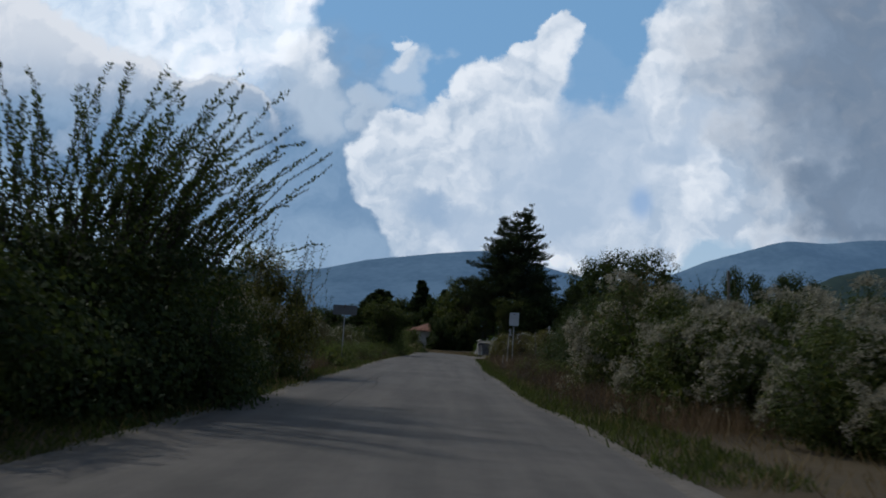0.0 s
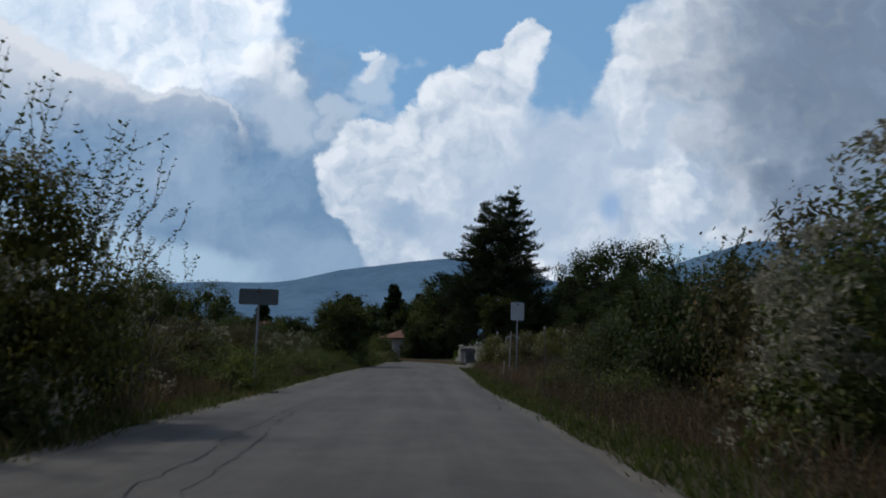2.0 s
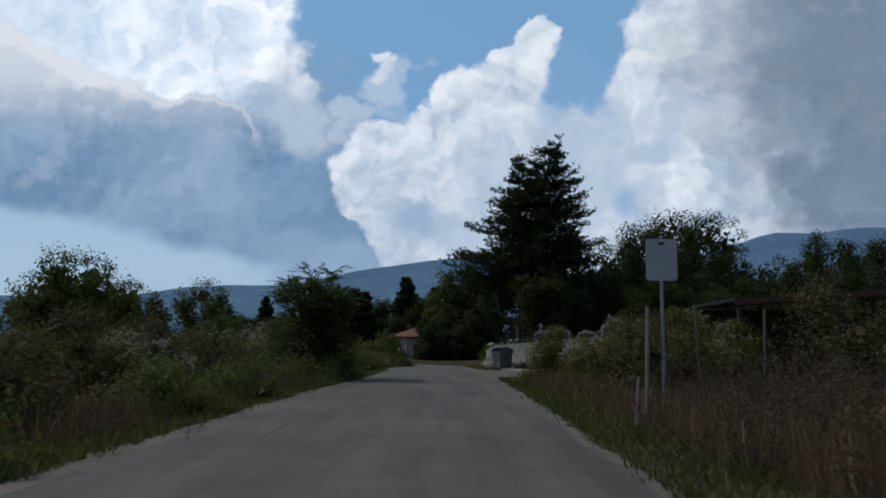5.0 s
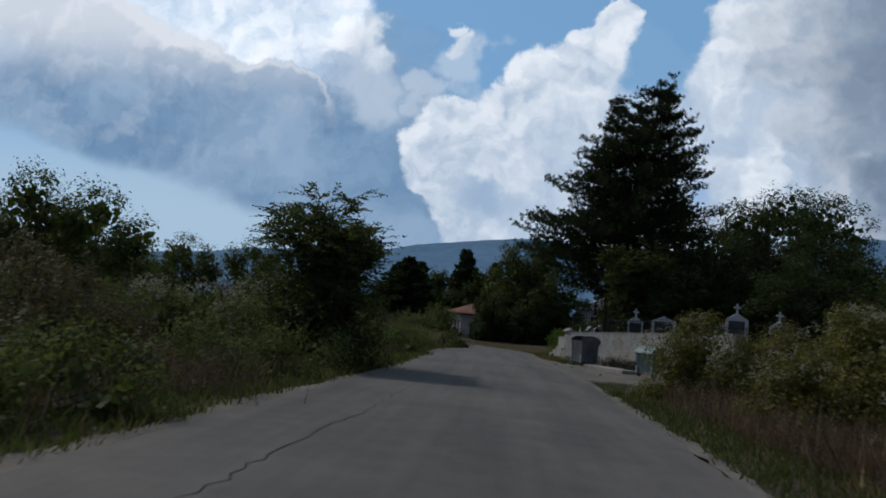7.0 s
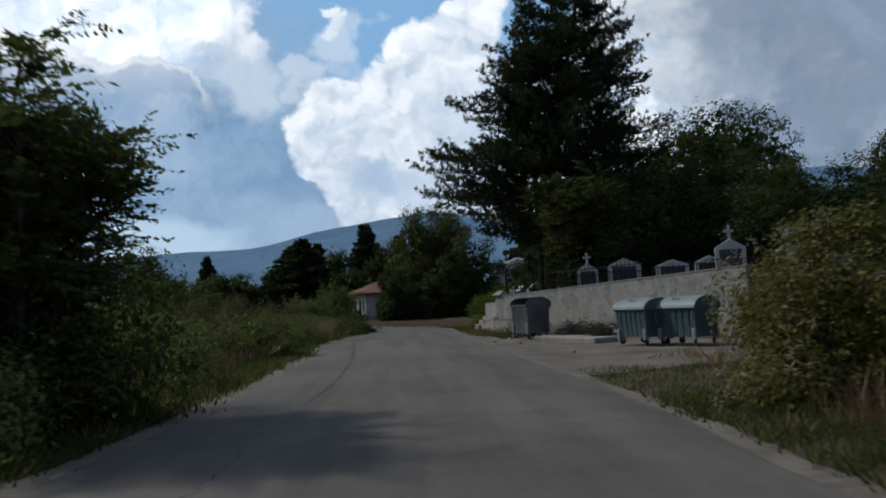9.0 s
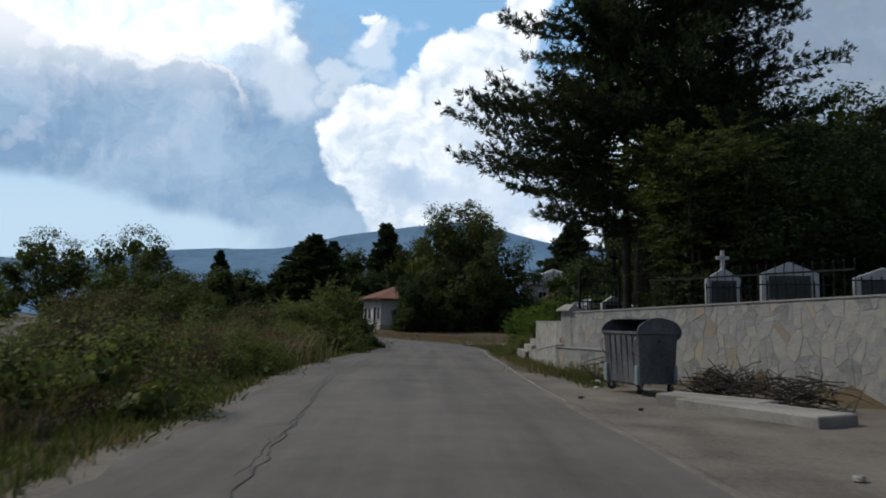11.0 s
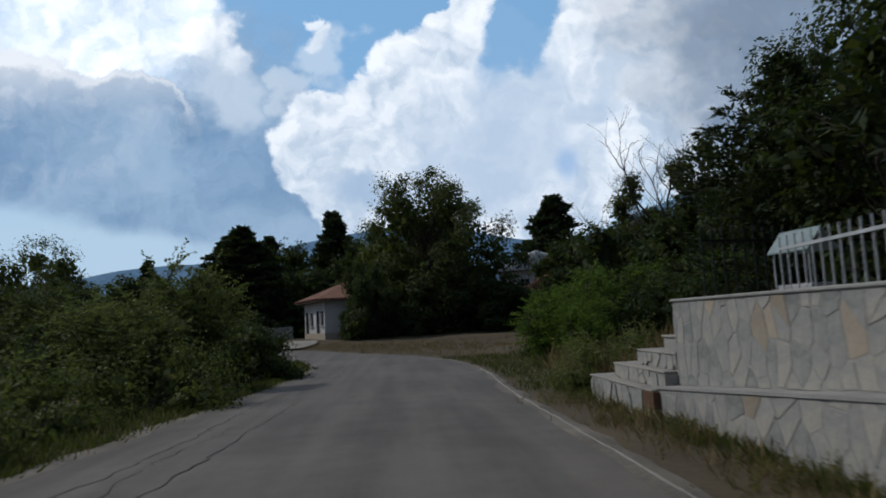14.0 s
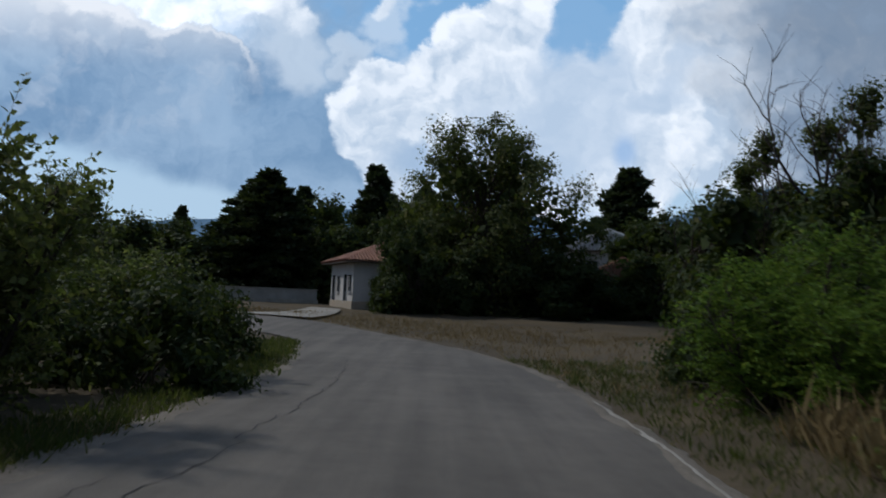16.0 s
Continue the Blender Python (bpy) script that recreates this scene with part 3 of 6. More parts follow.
tagged(part("house_forecourt", ribbon("house_forecourt", ((-11, 131.5), (-8.6, 134), (-8.0, 140)), ((-6.2, 129.5), (-5.6, 134), (-5.9, 139)), 0.09, 3, 0.05, 3, 30), KERB), "pale concrete forecourt beside the house", "pavement", kind="structure")


def ridge(name, dist, profile, depth, mat, label, seed, rough):
    """A hill range: a crest line with slopes towards and away from the valley."""
    rng = np.random.default_rng(seed)
    n = 260
    px, pz = zip(*profile)
    xs = np.linspace(px[0], px[-1], n)
    zs = np.interp(xs, px, pz)
    k = np.ones(7) / 7
    zs = np.convolve(np.pad(zs, 3, "edge"), k, "valid") + np.convolve(rng.normal(0, rough, n + 4), np.ones(5) / 5, "valid")
    rows = []
    for s in np.linspace(0, 1, 14):
        fold = 40 * s * (1 - s) * np.sin(xs * 0.012 + 3 * s + np.sin(xs * 0.005))
        rows.append(np.stack([xs, dist - depth * (1 - s) + 0 * xs, np.maximum(zs * s ** 1.2 + fold * (s < 1), 0) - 3 * (s == 0)], -1))
    rows.append(np.stack([xs, dist + depth * 0.7 + 0 * xs, 0 * xs - 3], -1))
    v = np.concatenate(rows)
    i, j = np.meshgrid(np.arange(len(rows) - 1), np.arange(n - 1), indexing="ij")
    f = np.stack([i * n + j, i * n + j + 1, (i + 1) * n + j + 1, (i + 1) * n + j], -1).reshape(-1, 4)
    tagged(part(name, smooth(fast_mesh(name, v, f)), mat), label, "mountain", kind="structure")


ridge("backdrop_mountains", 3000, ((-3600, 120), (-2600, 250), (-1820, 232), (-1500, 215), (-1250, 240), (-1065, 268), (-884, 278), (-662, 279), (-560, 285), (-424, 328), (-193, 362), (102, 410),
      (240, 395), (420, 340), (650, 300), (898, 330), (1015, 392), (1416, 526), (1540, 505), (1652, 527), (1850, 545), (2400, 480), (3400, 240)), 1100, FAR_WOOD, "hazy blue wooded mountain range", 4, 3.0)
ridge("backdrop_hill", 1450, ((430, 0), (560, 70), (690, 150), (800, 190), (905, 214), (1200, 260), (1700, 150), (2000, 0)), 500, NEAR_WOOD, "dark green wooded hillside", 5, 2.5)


# ---- plants ----
def unit(v):
    return v / (np.linalg.norm(v, axis=-1, keepdims=True) + 1e-9)


def shoot(wood, green, rng, base, way, length, leaf_len, pairs, bend=0.25, r=0.012, wide=0.5, droop=0.1, bare=0.15):
    """A long arching shoot with leaves in two rows."""
    way = unit(np.asarray(way, float))
    t = np.linspace(0, 1, 9)[:, None]
    sag = np.array([way[0], way[1], 0.0]) * bend - np.array([0, 0, bend * 0.6])
    pts = np.asarray(base) + way * length * t + sag * length * t ** 2
    pts[1:-1] += rng.normal(0, length * 0.012, (7, 3))
    if r > 0.005:
        wood.tube(pts, r * (1 - 0.85 * t[:, 0]), 3)
    else:
        wood.tube(pts[::4], [r, r * 0.7, r * 0.3], 3)
    s = np.linspace(bare, 1, pairs)
    p = np.stack([np.interp(s, t[:, 0], pts[:, k]) for k in range(3)], -1)
    d = unit(np.gradient(p, axis=0))
    side = unit(np.cross(d, [0, 0, 1.0]) + rng.normal(0, 0.25, (pairs, 3)))
    for sign in (1, -1):
        green.leaves(p, d * 0.55 + side * sign + rng.normal(0, 0.16, (pairs, 3)), leaf_len * (0.7 + 0.6 * rng.random(pairs)), wide, rng, droop)


def billows(rng, n, rx, ry, h, low=0.1, lobe=0.4, base=0.0, inner=0.2, share=9):
    """Leaf clumps on the outsides of rounded lobes, which leave gaps and shade between them: clump centres, and the heart of each one's lobe."""
    k = max(n // share, 5)
    a = np.arange(k) * 2.4 + rng.normal(0, 0.35, k)
    e = low + (1 - low) * (np.arange(k) + 0.5) / k + rng.normal(0, 0.05, k)
    e = np.clip(e, -0.95, 0.97)
    flat = np.sqrt(1 - e ** 2) * (1 - lobe) * (0.72 + 0.42 * rng.random(k))
    hub = np.stack([rx * flat * np.cos(a), ry * flat * np.sin(a), base + h * (1 - lobe * 0.8) * e * (0.85 + 0.2 * rng.random(k))], -1)
    big = lobe * (0.65 + 0.6 * rng.random(k))
    j = np.arange(n) % k
    out = unit(hub - [0, 0, base]) * 0.55
    d = unit(rng.normal(0, 0.8, (n, 3)) + out[j] + [0, 0, 0.2])
    c = hub[j] + d * big[j][:, None] * [rx, ry, min(h, (rx + ry) * 0.6)] * (0.75 + 0.25 * rng.random(n))[:, None]
    deep = rng.random(n) < inner
    c[deep] = hub[j][deep] * (0.35 + 0.6 * rng.random(deep.sum()))[:, None]
    grow = lambda v: (v - [0, 0, base]) * 1.13 + [0, 0, base]
    return grow(c), grow(hub[j])


def clump_leaves(green, rng, centres, hubs, size, each, leaf_len, wide=0.55, droop=0.25, flat=0.75):
    k = len(centres)
    n = k * each
    c = np.repeat(centres, each, 0)
    off = rng.normal(0, 1, (n, 3)) * [1, 1, flat]
    off = unit(off) * (rng.random(n) ** 0.5)[:, None]
    sz = np.repeat(size * (0.6 + 0.7 * rng.random(k)), each)[:, None]
    p = c + off * sz
    face = unit(unit(p - np.repeat(hubs, each, 0)) + off * 0.6 + [0, 0, 0.35])
    keep = p[:, 2] > 0.02
    p, off, face = p[keep], off[keep], face[keep]
    way = rng.normal(0, 0.8, p.shape) + off * 0.5
    way -= face * (way * face).sum(1)[:, None] * 0.7
    green.leaves(p, way, leaf_len * (0.6 + 0.8 * rng.random(len(p))), wide, rng, droop, face)


def fill_leaves(green, rng, hubs, reach, leaf_len, each=30, far=0.6):
    """Larger leaves deep inside the lobes, which close the crown."""
    k = np.repeat(np.unique(hubs, axis=0), each, 0)
    p = k + unit(rng.normal(0, 1, k.shape)) * (rng.random(len(k)) ** 0.6)[:, None] * reach * far
    p[:, 2] = np.maximum(p[:, 2], leaf_len * 2)
    green.leaves(p, rng.normal(0, 1, p.shape), leaf_len * (1.9 + 1.2 * rng.random(len(p))), 0.8, rng)


def bush_meshes(seed, rx, ry, h, clumps, each, leaf_len, clump, shoots=0, shoot_len=1.2, up=1.0, pairs=22, shoot_leaf=None, bare=0.15, heads=0, tuft=9, lobe=0.4):
    """Stems, foliage and, for old man's beard, fluffy seed heads of one shrub."""
    rng = np.random.default_rng(seed)
    wood, green, fluff = Shape(), Shape(), Shape()
    c, hubs = billows(rng, clumps, rx, ry, h, 0.02, lobe)
    c[:, 2] = np.maximum(c[:, 2], 0.12)
    clump_leaves(green, rng, c, hubs, clump, each, leaf_len)
    fill_leaves(green, rng, hubs, np.array([rx, ry, h]) * lobe, leaf_len, 70)
    for q in c[rng.permutation(clumps)[:max(clumps // 4, 8)]]:
        root = rng.normal(0, 0.18, 3) * [rx, ry, 0]
        mid = (root + q) / 2 + rng.normal(0, 0.12, 3) * h * 0.4
        pts = curve([root - [0, 0, 0.15], mid, q], 6)
        wood.tube(pts, np.linspace(0.028, 0.006, 6) * (h / 2.5) ** 0.5, 4)
    tops = c[c[:, 2] > 0.55 * h]
    for _ in range(shoots):
        b = tops[rng.integers(len(tops))]
        way = unit(np.array([b[0] / rx * 0.6, b[1] / ry * 0.6, up]) + rng.normal(0, 0.22, 3))
        shoot(wood, green, rng, b - way * 0.3, way, shoot_len * (0.5 + 0.8 * rng.random()), shoot_leaf or leaf_len, pairs, 0.16 + 0.2 * rng.random(), bare=bare)
    if heads:
        # the seed heads froth over the tops and outer sides of some lobes
        some = np.flatnonzero(np.sin(hubs[:, 0] * 5.1 + hubs[:, 1] * 3.7 + seed) > -0.35)
        k = some[rng.integers(len(some), size=heads)]
        out = unit(c[k] - hubs[k] + [0, 0, 0.35 * clump])
        p = c[k] + unit(out + rng.normal(0, 0.42, (heads, 3))) * clump * (0.8 + 0.3 * rng.random(heads))[:, None]
        p = p[p[:, 2] > 0.35 * h * rng.random(len(p))]
        q = np.repeat(p, tuft, 0)
        d = unit(rng.normal(0, 1, q.shape))
        ball = np.repeat(0.055 + 0.06 * rng.random(len(p)), tuft)
        fluff.leaves(q + d * (ball * 0.25)[:, None], d, ball * (0.45 + 0.55 * rng.random(len(q))), 0.36, rng)
    return wood.mesh("branch_work"), green.mesh("foliage"), fluff.mesh("seed_fluff") if heads else None


def shrub(name, meshes, leafy, at, label, group, category="shrub", bark=None):
    root = thing(name, at, label, category, group)
    tagged(part("branch_work", smooth(meshes[0]), bark or BARK, root), kind="stuff")
    tagged(part("foliage", meshes[1], leafy, root), kind="stuff")
    if meshes[2]:
        tagged(part("seed_fluff", meshes[2], SEED, root, "pale fluffy seed heads"), kind="stuff")
    return root


def spot_at(x, y, s=1.0, turn=0.0, tall=None, sink=0.05):
    """A standing place on the ground, turned and scaled."""
    return pose(x, y, z_at(x, y) - sink, 0, 0, turn) @ Matrix.Diagonal((s, s, tall or s, 1))


def plant(proto, places):
    """Copies of a shrub or tree; the prototype takes the first place."""
    first = True
    for k, (x, y, s, *tall) in enumerate(places):
        m = spot_at(x, y, s, (k * 137.5 + x * 31) % 360, tall[0] if tall else None)
        if first:
            proto.matrix_basis = m
            first = False
        else:
            c = copy_thing(proto, Matrix())
            c.matrix_basis = m


# tall elm thicket over the road's left edge: unique, with long leafy shoots
def elm_thicket():
    rng = np.random.default_rng(11)
    wood, green = Shape(), Shape()
    c, hubs = billows(rng, 280, 2.5, 3.7, 2.7, 0.0, 0.42)
    c[:, 2] = np.maximum(c[:, 2], 0.15)
    clump_leaves(green, rng, c, hubs, 0.66, 210, 0.085)
    fill_leaves(green, rng, hubs, np.array([1.1, 1.5, 1.4]), 0.1, 60)
    for q in c[:60]:
        root = rng.normal(0, 0.7, 3) * [1, 1.4, 0]
        wood.tube(curve([root - [0, 0, 0.2], (root + q) / 2 + rng.normal(0, 0.3, 3), q], 7), np.linspace(0.05, 0.008, 7), 5)
    for k in range(170):
        a = rng.random() * 6.283
        q = c[rng.integers(len(c))]
        b = np.array([q[0] * 0.75, q[1] * 0.75, max(q[2], 2.0 + 0.8 * rng.random())])
        way = np.array([b[0] / 2.5 * 0.7 + 0.24, b[1] / 3.7 * 0.45, 1.0]) + rng.normal(0, 0.16, 3)
        shoot(wood, green, rng, b, way, 1.3 + 2.0 * rng.random() * (1 - 0.25 * abs(b[1]) / 4), 0.08, 46, 0.12 + 0.28 * rng.random(), 0.016, 0.62, 0.0, 0.1)
    return wood.mesh("branch_work"), green.mesh("foliage"), None


shrub("elm_thicket", elm_thicket(), LEAF_DARK, spot_at(-5.75, 14.9), "tall dark elm thicket with long arching leafy shoots", "roadside elm growth")
elm_low = shrub("elm_bush", bush_meshes(12, 2.3, 2.6, 2.5, 130, 230, 0.085, 0.58, 40, 1.3, 1.3, 30, 0.075), LEAF_DARK, Matrix(), "dark elm bush with upright leafy shoots", "roadside elm growth")
plant(elm_low, ((-6.6, 9.4, 1.0), (-9.2, 12.6, 1.35), (-9.6, 20.0, 1.1), (-8.9, 23.8, 1.1, 1.1), (-7.8, 22.6, 0.95, 1.05), (6.0, 31.2, 0.95, 1.12), (7.1, 35.4, 1.0, 1.15)))

beard_big = shrub("clematis_bush", bush_meshes(21, 2.0, 2.1, 2.45, 92, 320, 0.08, 0.55, 12, 0.7, 1.2, 22, 0.065, heads=2500, tuft=14), LEAF_MID, Matrix(), "green bush overgrown with pale fluffy old man's beard", "clematis bushes")
plant(beard_big, ((5.4, 21.8, 1.14, 1.08), (5.3, 16.6, 0.84), (5.9, 13.2, 0.68), (8.8, 20.0, 1.05, 1.1)))
olive = shrub("olive_bush", bush_meshes(25, 2.0, 2.1, 2.3, 100, 220, 0.08, 0.5, 12, 0.6, 1.2, 18, heads=380), LEAF_OLIVE, Matrix(), "yellowish green overgrown hedge bush", "hedge bushes")
plant(olive, ((-6.1, 24.7, 1.0, 1.36), (4.7, 61.0, 0.85, 0.82), (5.5, 56.2, 0.85, 0.85), (7.6, 58.6, 1.0, 0.88), (9.3, 61.2, 1.0, 0.85), (6.6, 52.6, 0.9), (8.9, 54.8, 0.8)))
beard_low = shrub("clematis_bush", bush_meshes(22, 1.9, 1.7, 1.4, 48, 105, 0.095, 0.5, 6, 0.6, 1.0, 12, heads=280, tuft=9), LEAF_MID, Matrix(), "low bush under a blanket of pale clematis seed heads", "clematis bushes")
plant(beard_low, ((-10.9, 70.9, 1.25), (-14.8, 72.8, 1.1), (-8.5, 69.4, 1.3), (-9.0, 34.0, 1.0), (-12.4, 45.5, 1.1), (6.2, 51.8, 0.95), (5.9, 9.2, 0.8), (-11.5, 58, 1.1), (7.9, 16.0, 1.2), (-8.3, 28.4, 1.0), (-6.4, 27.2, 1.1), (-5.5, 20.6, 0.85), (-5.5, 22.9, 0.8, 1.25), (-7.8, 38.6, 1.0), (-6.8, 48.0, 0.85), (-8.4, 61.0, 1.0)))
tangle = shrub("hedge_bush", bush_meshes(23, 1.9, 2.0, 2.1, 62, 105, 0.095, 0.6, 14, 0.9, 1.1, 20), LEAF_BROWN, Matrix(), "dull olive hedge bush with drying leaves", "hedge bushes")
plant(tangle, ((9.1, 71.3, 0.62, 0.8), (6.3, 26.6, 1.1, 1.42), (5.0, 25.0, 0.75, 0.9), (5.4, 38.2, 0.82), (8.6, 30.0, 1.4), (9.4, 39.5, 1.15), (-6.9, 30.6, 0.85), (-7.2, 36.6, 0.76), (-9.5, 40.2, 0.8), (-6.9, 43.0, 0.75), (-8.6, 48.6, 0.85),
               (-6.6, 52.6, 0.7), (-9.0, 56.0, 0.85), (-6.6, 77.6, 0.72), (-8.8, 81.5, 0.75), (-6.6, 88.8, 0.68), (-8.2, 93.2, 0.75), (4.7, 49.0, 0.82), (-13, 63, 0.9), (-11, 87, 0.75), (11.5, 52, 1.2), (12.5, 45, 1.2), (10.5, 67.2, 0.9), (11.0, 71.0, 1.0)))
bramble = shrub("bramble", bush_meshes(24, 1.8, 1.7, 1.15, 48, 110, 0.078, 0.48, 10, 0.7, 0.7, 14), LEAF_WEED, Matrix(), "low green bramble and weeds at the roadside", "brambles")
plant(bramble, ((-5.4, 33.6, 0.85), (-5.9, 39.6, 0.9), (-5.6, 46.4, 0.85), (-5.5, 50.0, 0.8), (-5.4, 56.6, 0.9), (-5.2, 60.0, 0.8), (-5.4, 66.6, 1.0), (-6.2, 70.6, 1.1), (-5.3, 73.6, 1.0), (-6.9, 81.0, 1.1), (-5.6, 82.4, 0.95), (-5.4, 88.6, 0.95), (-5.5, 91.6, 1.05),
                (-4.9, 95.6, 1.0), (-4.7, 86.2, 0.6), (-4.8, 83.0, 0.62), (-4.9, 80.4, 0.7), (-9.5, 76.0, 1.25), (-12.5, 80, 1.4), (-9.8, 66.0, 1.3), (-12.0, 51.0, 1.3), (-14.5, 40.0, 1.3), (-13.0, 33.0, 1.2), (-16, 57, 1.4), (-15, 66, 1.5), (-18, 77, 1.6), (-14.5, 92, 1.5), (-18, 48, 1.5),
                (4.3, 29.0, 0.7), (4.1, 34.4, 0.75), (3.9, 94.4, 0.7), (5.0, 97.5, 0.9), (-6.6, 63.4, 1.0), (-21, 62, 1.7), (-22, 90, 1.8), (-19, 103, 1.7), (-12, 100, 1.5)))


def locust_meshes(seed, h, r, limbs, fronds, frond, trunk=0.05, pairs=9):
    """A young locust: thin limbs with arching feathered leaves."""
    rng = np.random.default_rng(seed)
    wood, green = Shape(), Shape()
    for k in range(limbs):
        a = k * 2.4 + rng.random()
        top = np.array([r * 0.8 * np.cos(a) * rng.random() ** 0.5, r * 0.8 * np.sin(a) * rng.random() ** 0.5, h * (0.6 + 0.32 * rng.random())])
        root = rng.normal(0, 0.15, 3) * [1, 1, 0] - [0, 0, 0.15]
        pts = curve([root, root * 0.4 + top * 0.5 + rng.normal(0, 0.15, 3), top], 8)
        wood.tube(pts, np.linspace(trunk, 0.012, 8), 5)
        for j in range(fronds):
            s = 0.12 + 0.88 * rng.random() ** 0.8
            b = np.array([np.interp(s, np.linspace(0, 1, 8), pts[:, i]) for i in range(3)])
            a2 = rng.random() * 6.283
            out = np.array([np.cos(a2), np.sin(a2), 0.15 + 0.7 * s])
            twig = b + unit(out) * r * 0.5 * rng.random() * (1.15 - 0.5 * s)
            wood.tube(np.stack([b, (b + twig) / 2 + [0, 0, 0.05], twig]), [0.012, 0.008, 0.004], 3)
            for q in range(4):
                w = out + rng.normal(0, 0.55, 3)
                shoot(wood, green, rng, b + (twig - b) * (0.4 + 0.2 * q), w, frond * (0.7 + 0.6 * rng.random()), 0.105, pairs, 0.35, 0.004, 0.48, 0.15, 0.1)
    return wood.mesh("branch_work"), green.mesh("foliage"), None


def locust_tree(meshes, leafy, at, label, group):
    root = thing("locust_tree", at, label, "tree", group)
    part("trunk", smooth(meshes[0]), BARK, root)
    part("crown", meshes[1], leafy, root)
    return root


locust = locust_tree(locust_meshes(31, 4.7, 2.1, 13, 40, 0.46, 0.06, 9), LEAF_MID, spot_at(-5.15, 61.4, 1.0), "young locust tree with feathery drooping leaves", "locust trees")
wall_locust = copy_thing(locust, Matrix())
wall_locust.matrix_basis = spot_at(7.2, 83.2, 1.22, 70)
under = bush_meshes(32, 2.0, 2.2, 2.9, 105, 95, 0.075, 0.5, 8, 0.8)
undergrowth = shrub("undergrowth_bush", under, LEAF_DARK, Matrix(), "dense dark undergrowth round the locust trunk", "hedge bushes")
plant(undergrowth, ((-5.9, 61.6, 1.0, 0.9), (-5.05, 62.1, 0.8, 1.3)))
fresh = shrub("locust_bush", locust_meshes(33, 2.5, 1.7, 11, 15, 0.50, 0.035, 7), LEAF_BRIGHT, Matrix(), "fresh green locust bush at the roadside", "locust bushes")
plant(fresh, ((4.9, 103.2, 0.78, 0.92), (6.3, 104.2, 0.85, 1.05), (5.4, 101.6, 0.6, 0.7), (12.8, 101.6, 0.85), (9.0, 108.0, 1.1, 1.05), (12.5, 106, 1.2, 1.2)))
dull = shrub("locust_bush", locust_meshes(35, 2.5, 1.7, 11, 15, 0.50, 0.035, 7), LEAF_WEED, Matrix(), "dull green locust bush with feathery leaves", "locust bushes")
plant(dull, ((-5.0, 100.2, 0.85, 1.4), (-6.3, 97.8, 0.92, 1.0), (-5.3, 97.0, 0.75, 0.85), (-7.4, 102.0, 1.05, 1.1), (-6.3, 106.6, 1.0, 0.95)))
inner = shrub("dark_bush", bush_meshes(34, 1.9, 2.2, 2.0, 80, 68, 0.115, 0.48, 16, 0.8), LEAF_DARK, Matrix(), "dark rounded bush at the inside of the bend", "hedge bushes")
plant(inner, ((-4.75, 104.2, 0.95), (-5.6, 108.4, 1.0), (-8.0, 110.5, 1.1), (-8.3, 105.5, 1.15), (5.5, 104.6, 0.85), (8.6, 106.2, 1.15), (-10.5, 115, 1.1), (-14, 119, 1.2), (-6.4, 101.8, 0.9), (6.6, 107.4, 1.0), (8.6, 103.0, 0.9), (10.4, 104.5, 1.1), (-11.5, 108, 1.2), (12, 110, 1.4), (15, 107, 1.5)))


# ---- trees ----
def broadleaf_meshes(seed, h, r, clear, clumps, each, leaf_len, clump, trunk, flat=0.8, lobe=0.34):
    """A broad tree: trunk, limbs that reach every leaf clump, an uneven crown with gaps."""
    rng = np.random.default_rng(seed)
    wood, green = Shape(), Shape()
    ch = (h - clear)
    c, hubs = billows(rng, clumps, r, r, ch * 0.62, -0.75, lobe, clear + ch * 0.38, 0.15)
    clump_leaves(green, rng, c, hubs, clump, each, leaf_len, 0.6, 0.2, flat)
    fill_leaves(green, rng, hubs, np.array([r, r, ch * 0.5]) * lobe, leaf_len, 110, 0.85)
    fork = np.array([rng.normal(0, 0.1), rng.normal(0, 0.1), clear * 0.9])
    wood.tube(curve([[0, 0, -0.3], fork * 0.5 + rng.normal(0, 0.06, 3), fork, fork + [rng.normal(0, 0.4), rng.normal(0, 0.4), ch * 0.6]], 12), np.linspace(trunk, trunk * 0.25, 12), 8)
    for q in c:
        s = rng.random() * 0.5
        b = fork + [0, 0, ch * s * 0.7]
        wood.tube(curve([b, (b + q) / 2 + rng.normal(0, 0.07, 3) * r + [0, 0, 0.06 * h], q], 6), np.linspace(trunk * 0.3, 0.012, 6), 4)
    return wood.mesh("trunk"), green.mesh("crown")


def tree(name, meshes, leafy, label, group, at=None, category="tree"):
    root = thing(name, at or Matrix(), label, category, group)
    part("trunk", smooth(meshes[0]), BARK, root)
    part("crown", meshes[1], leafy, root)
    return root


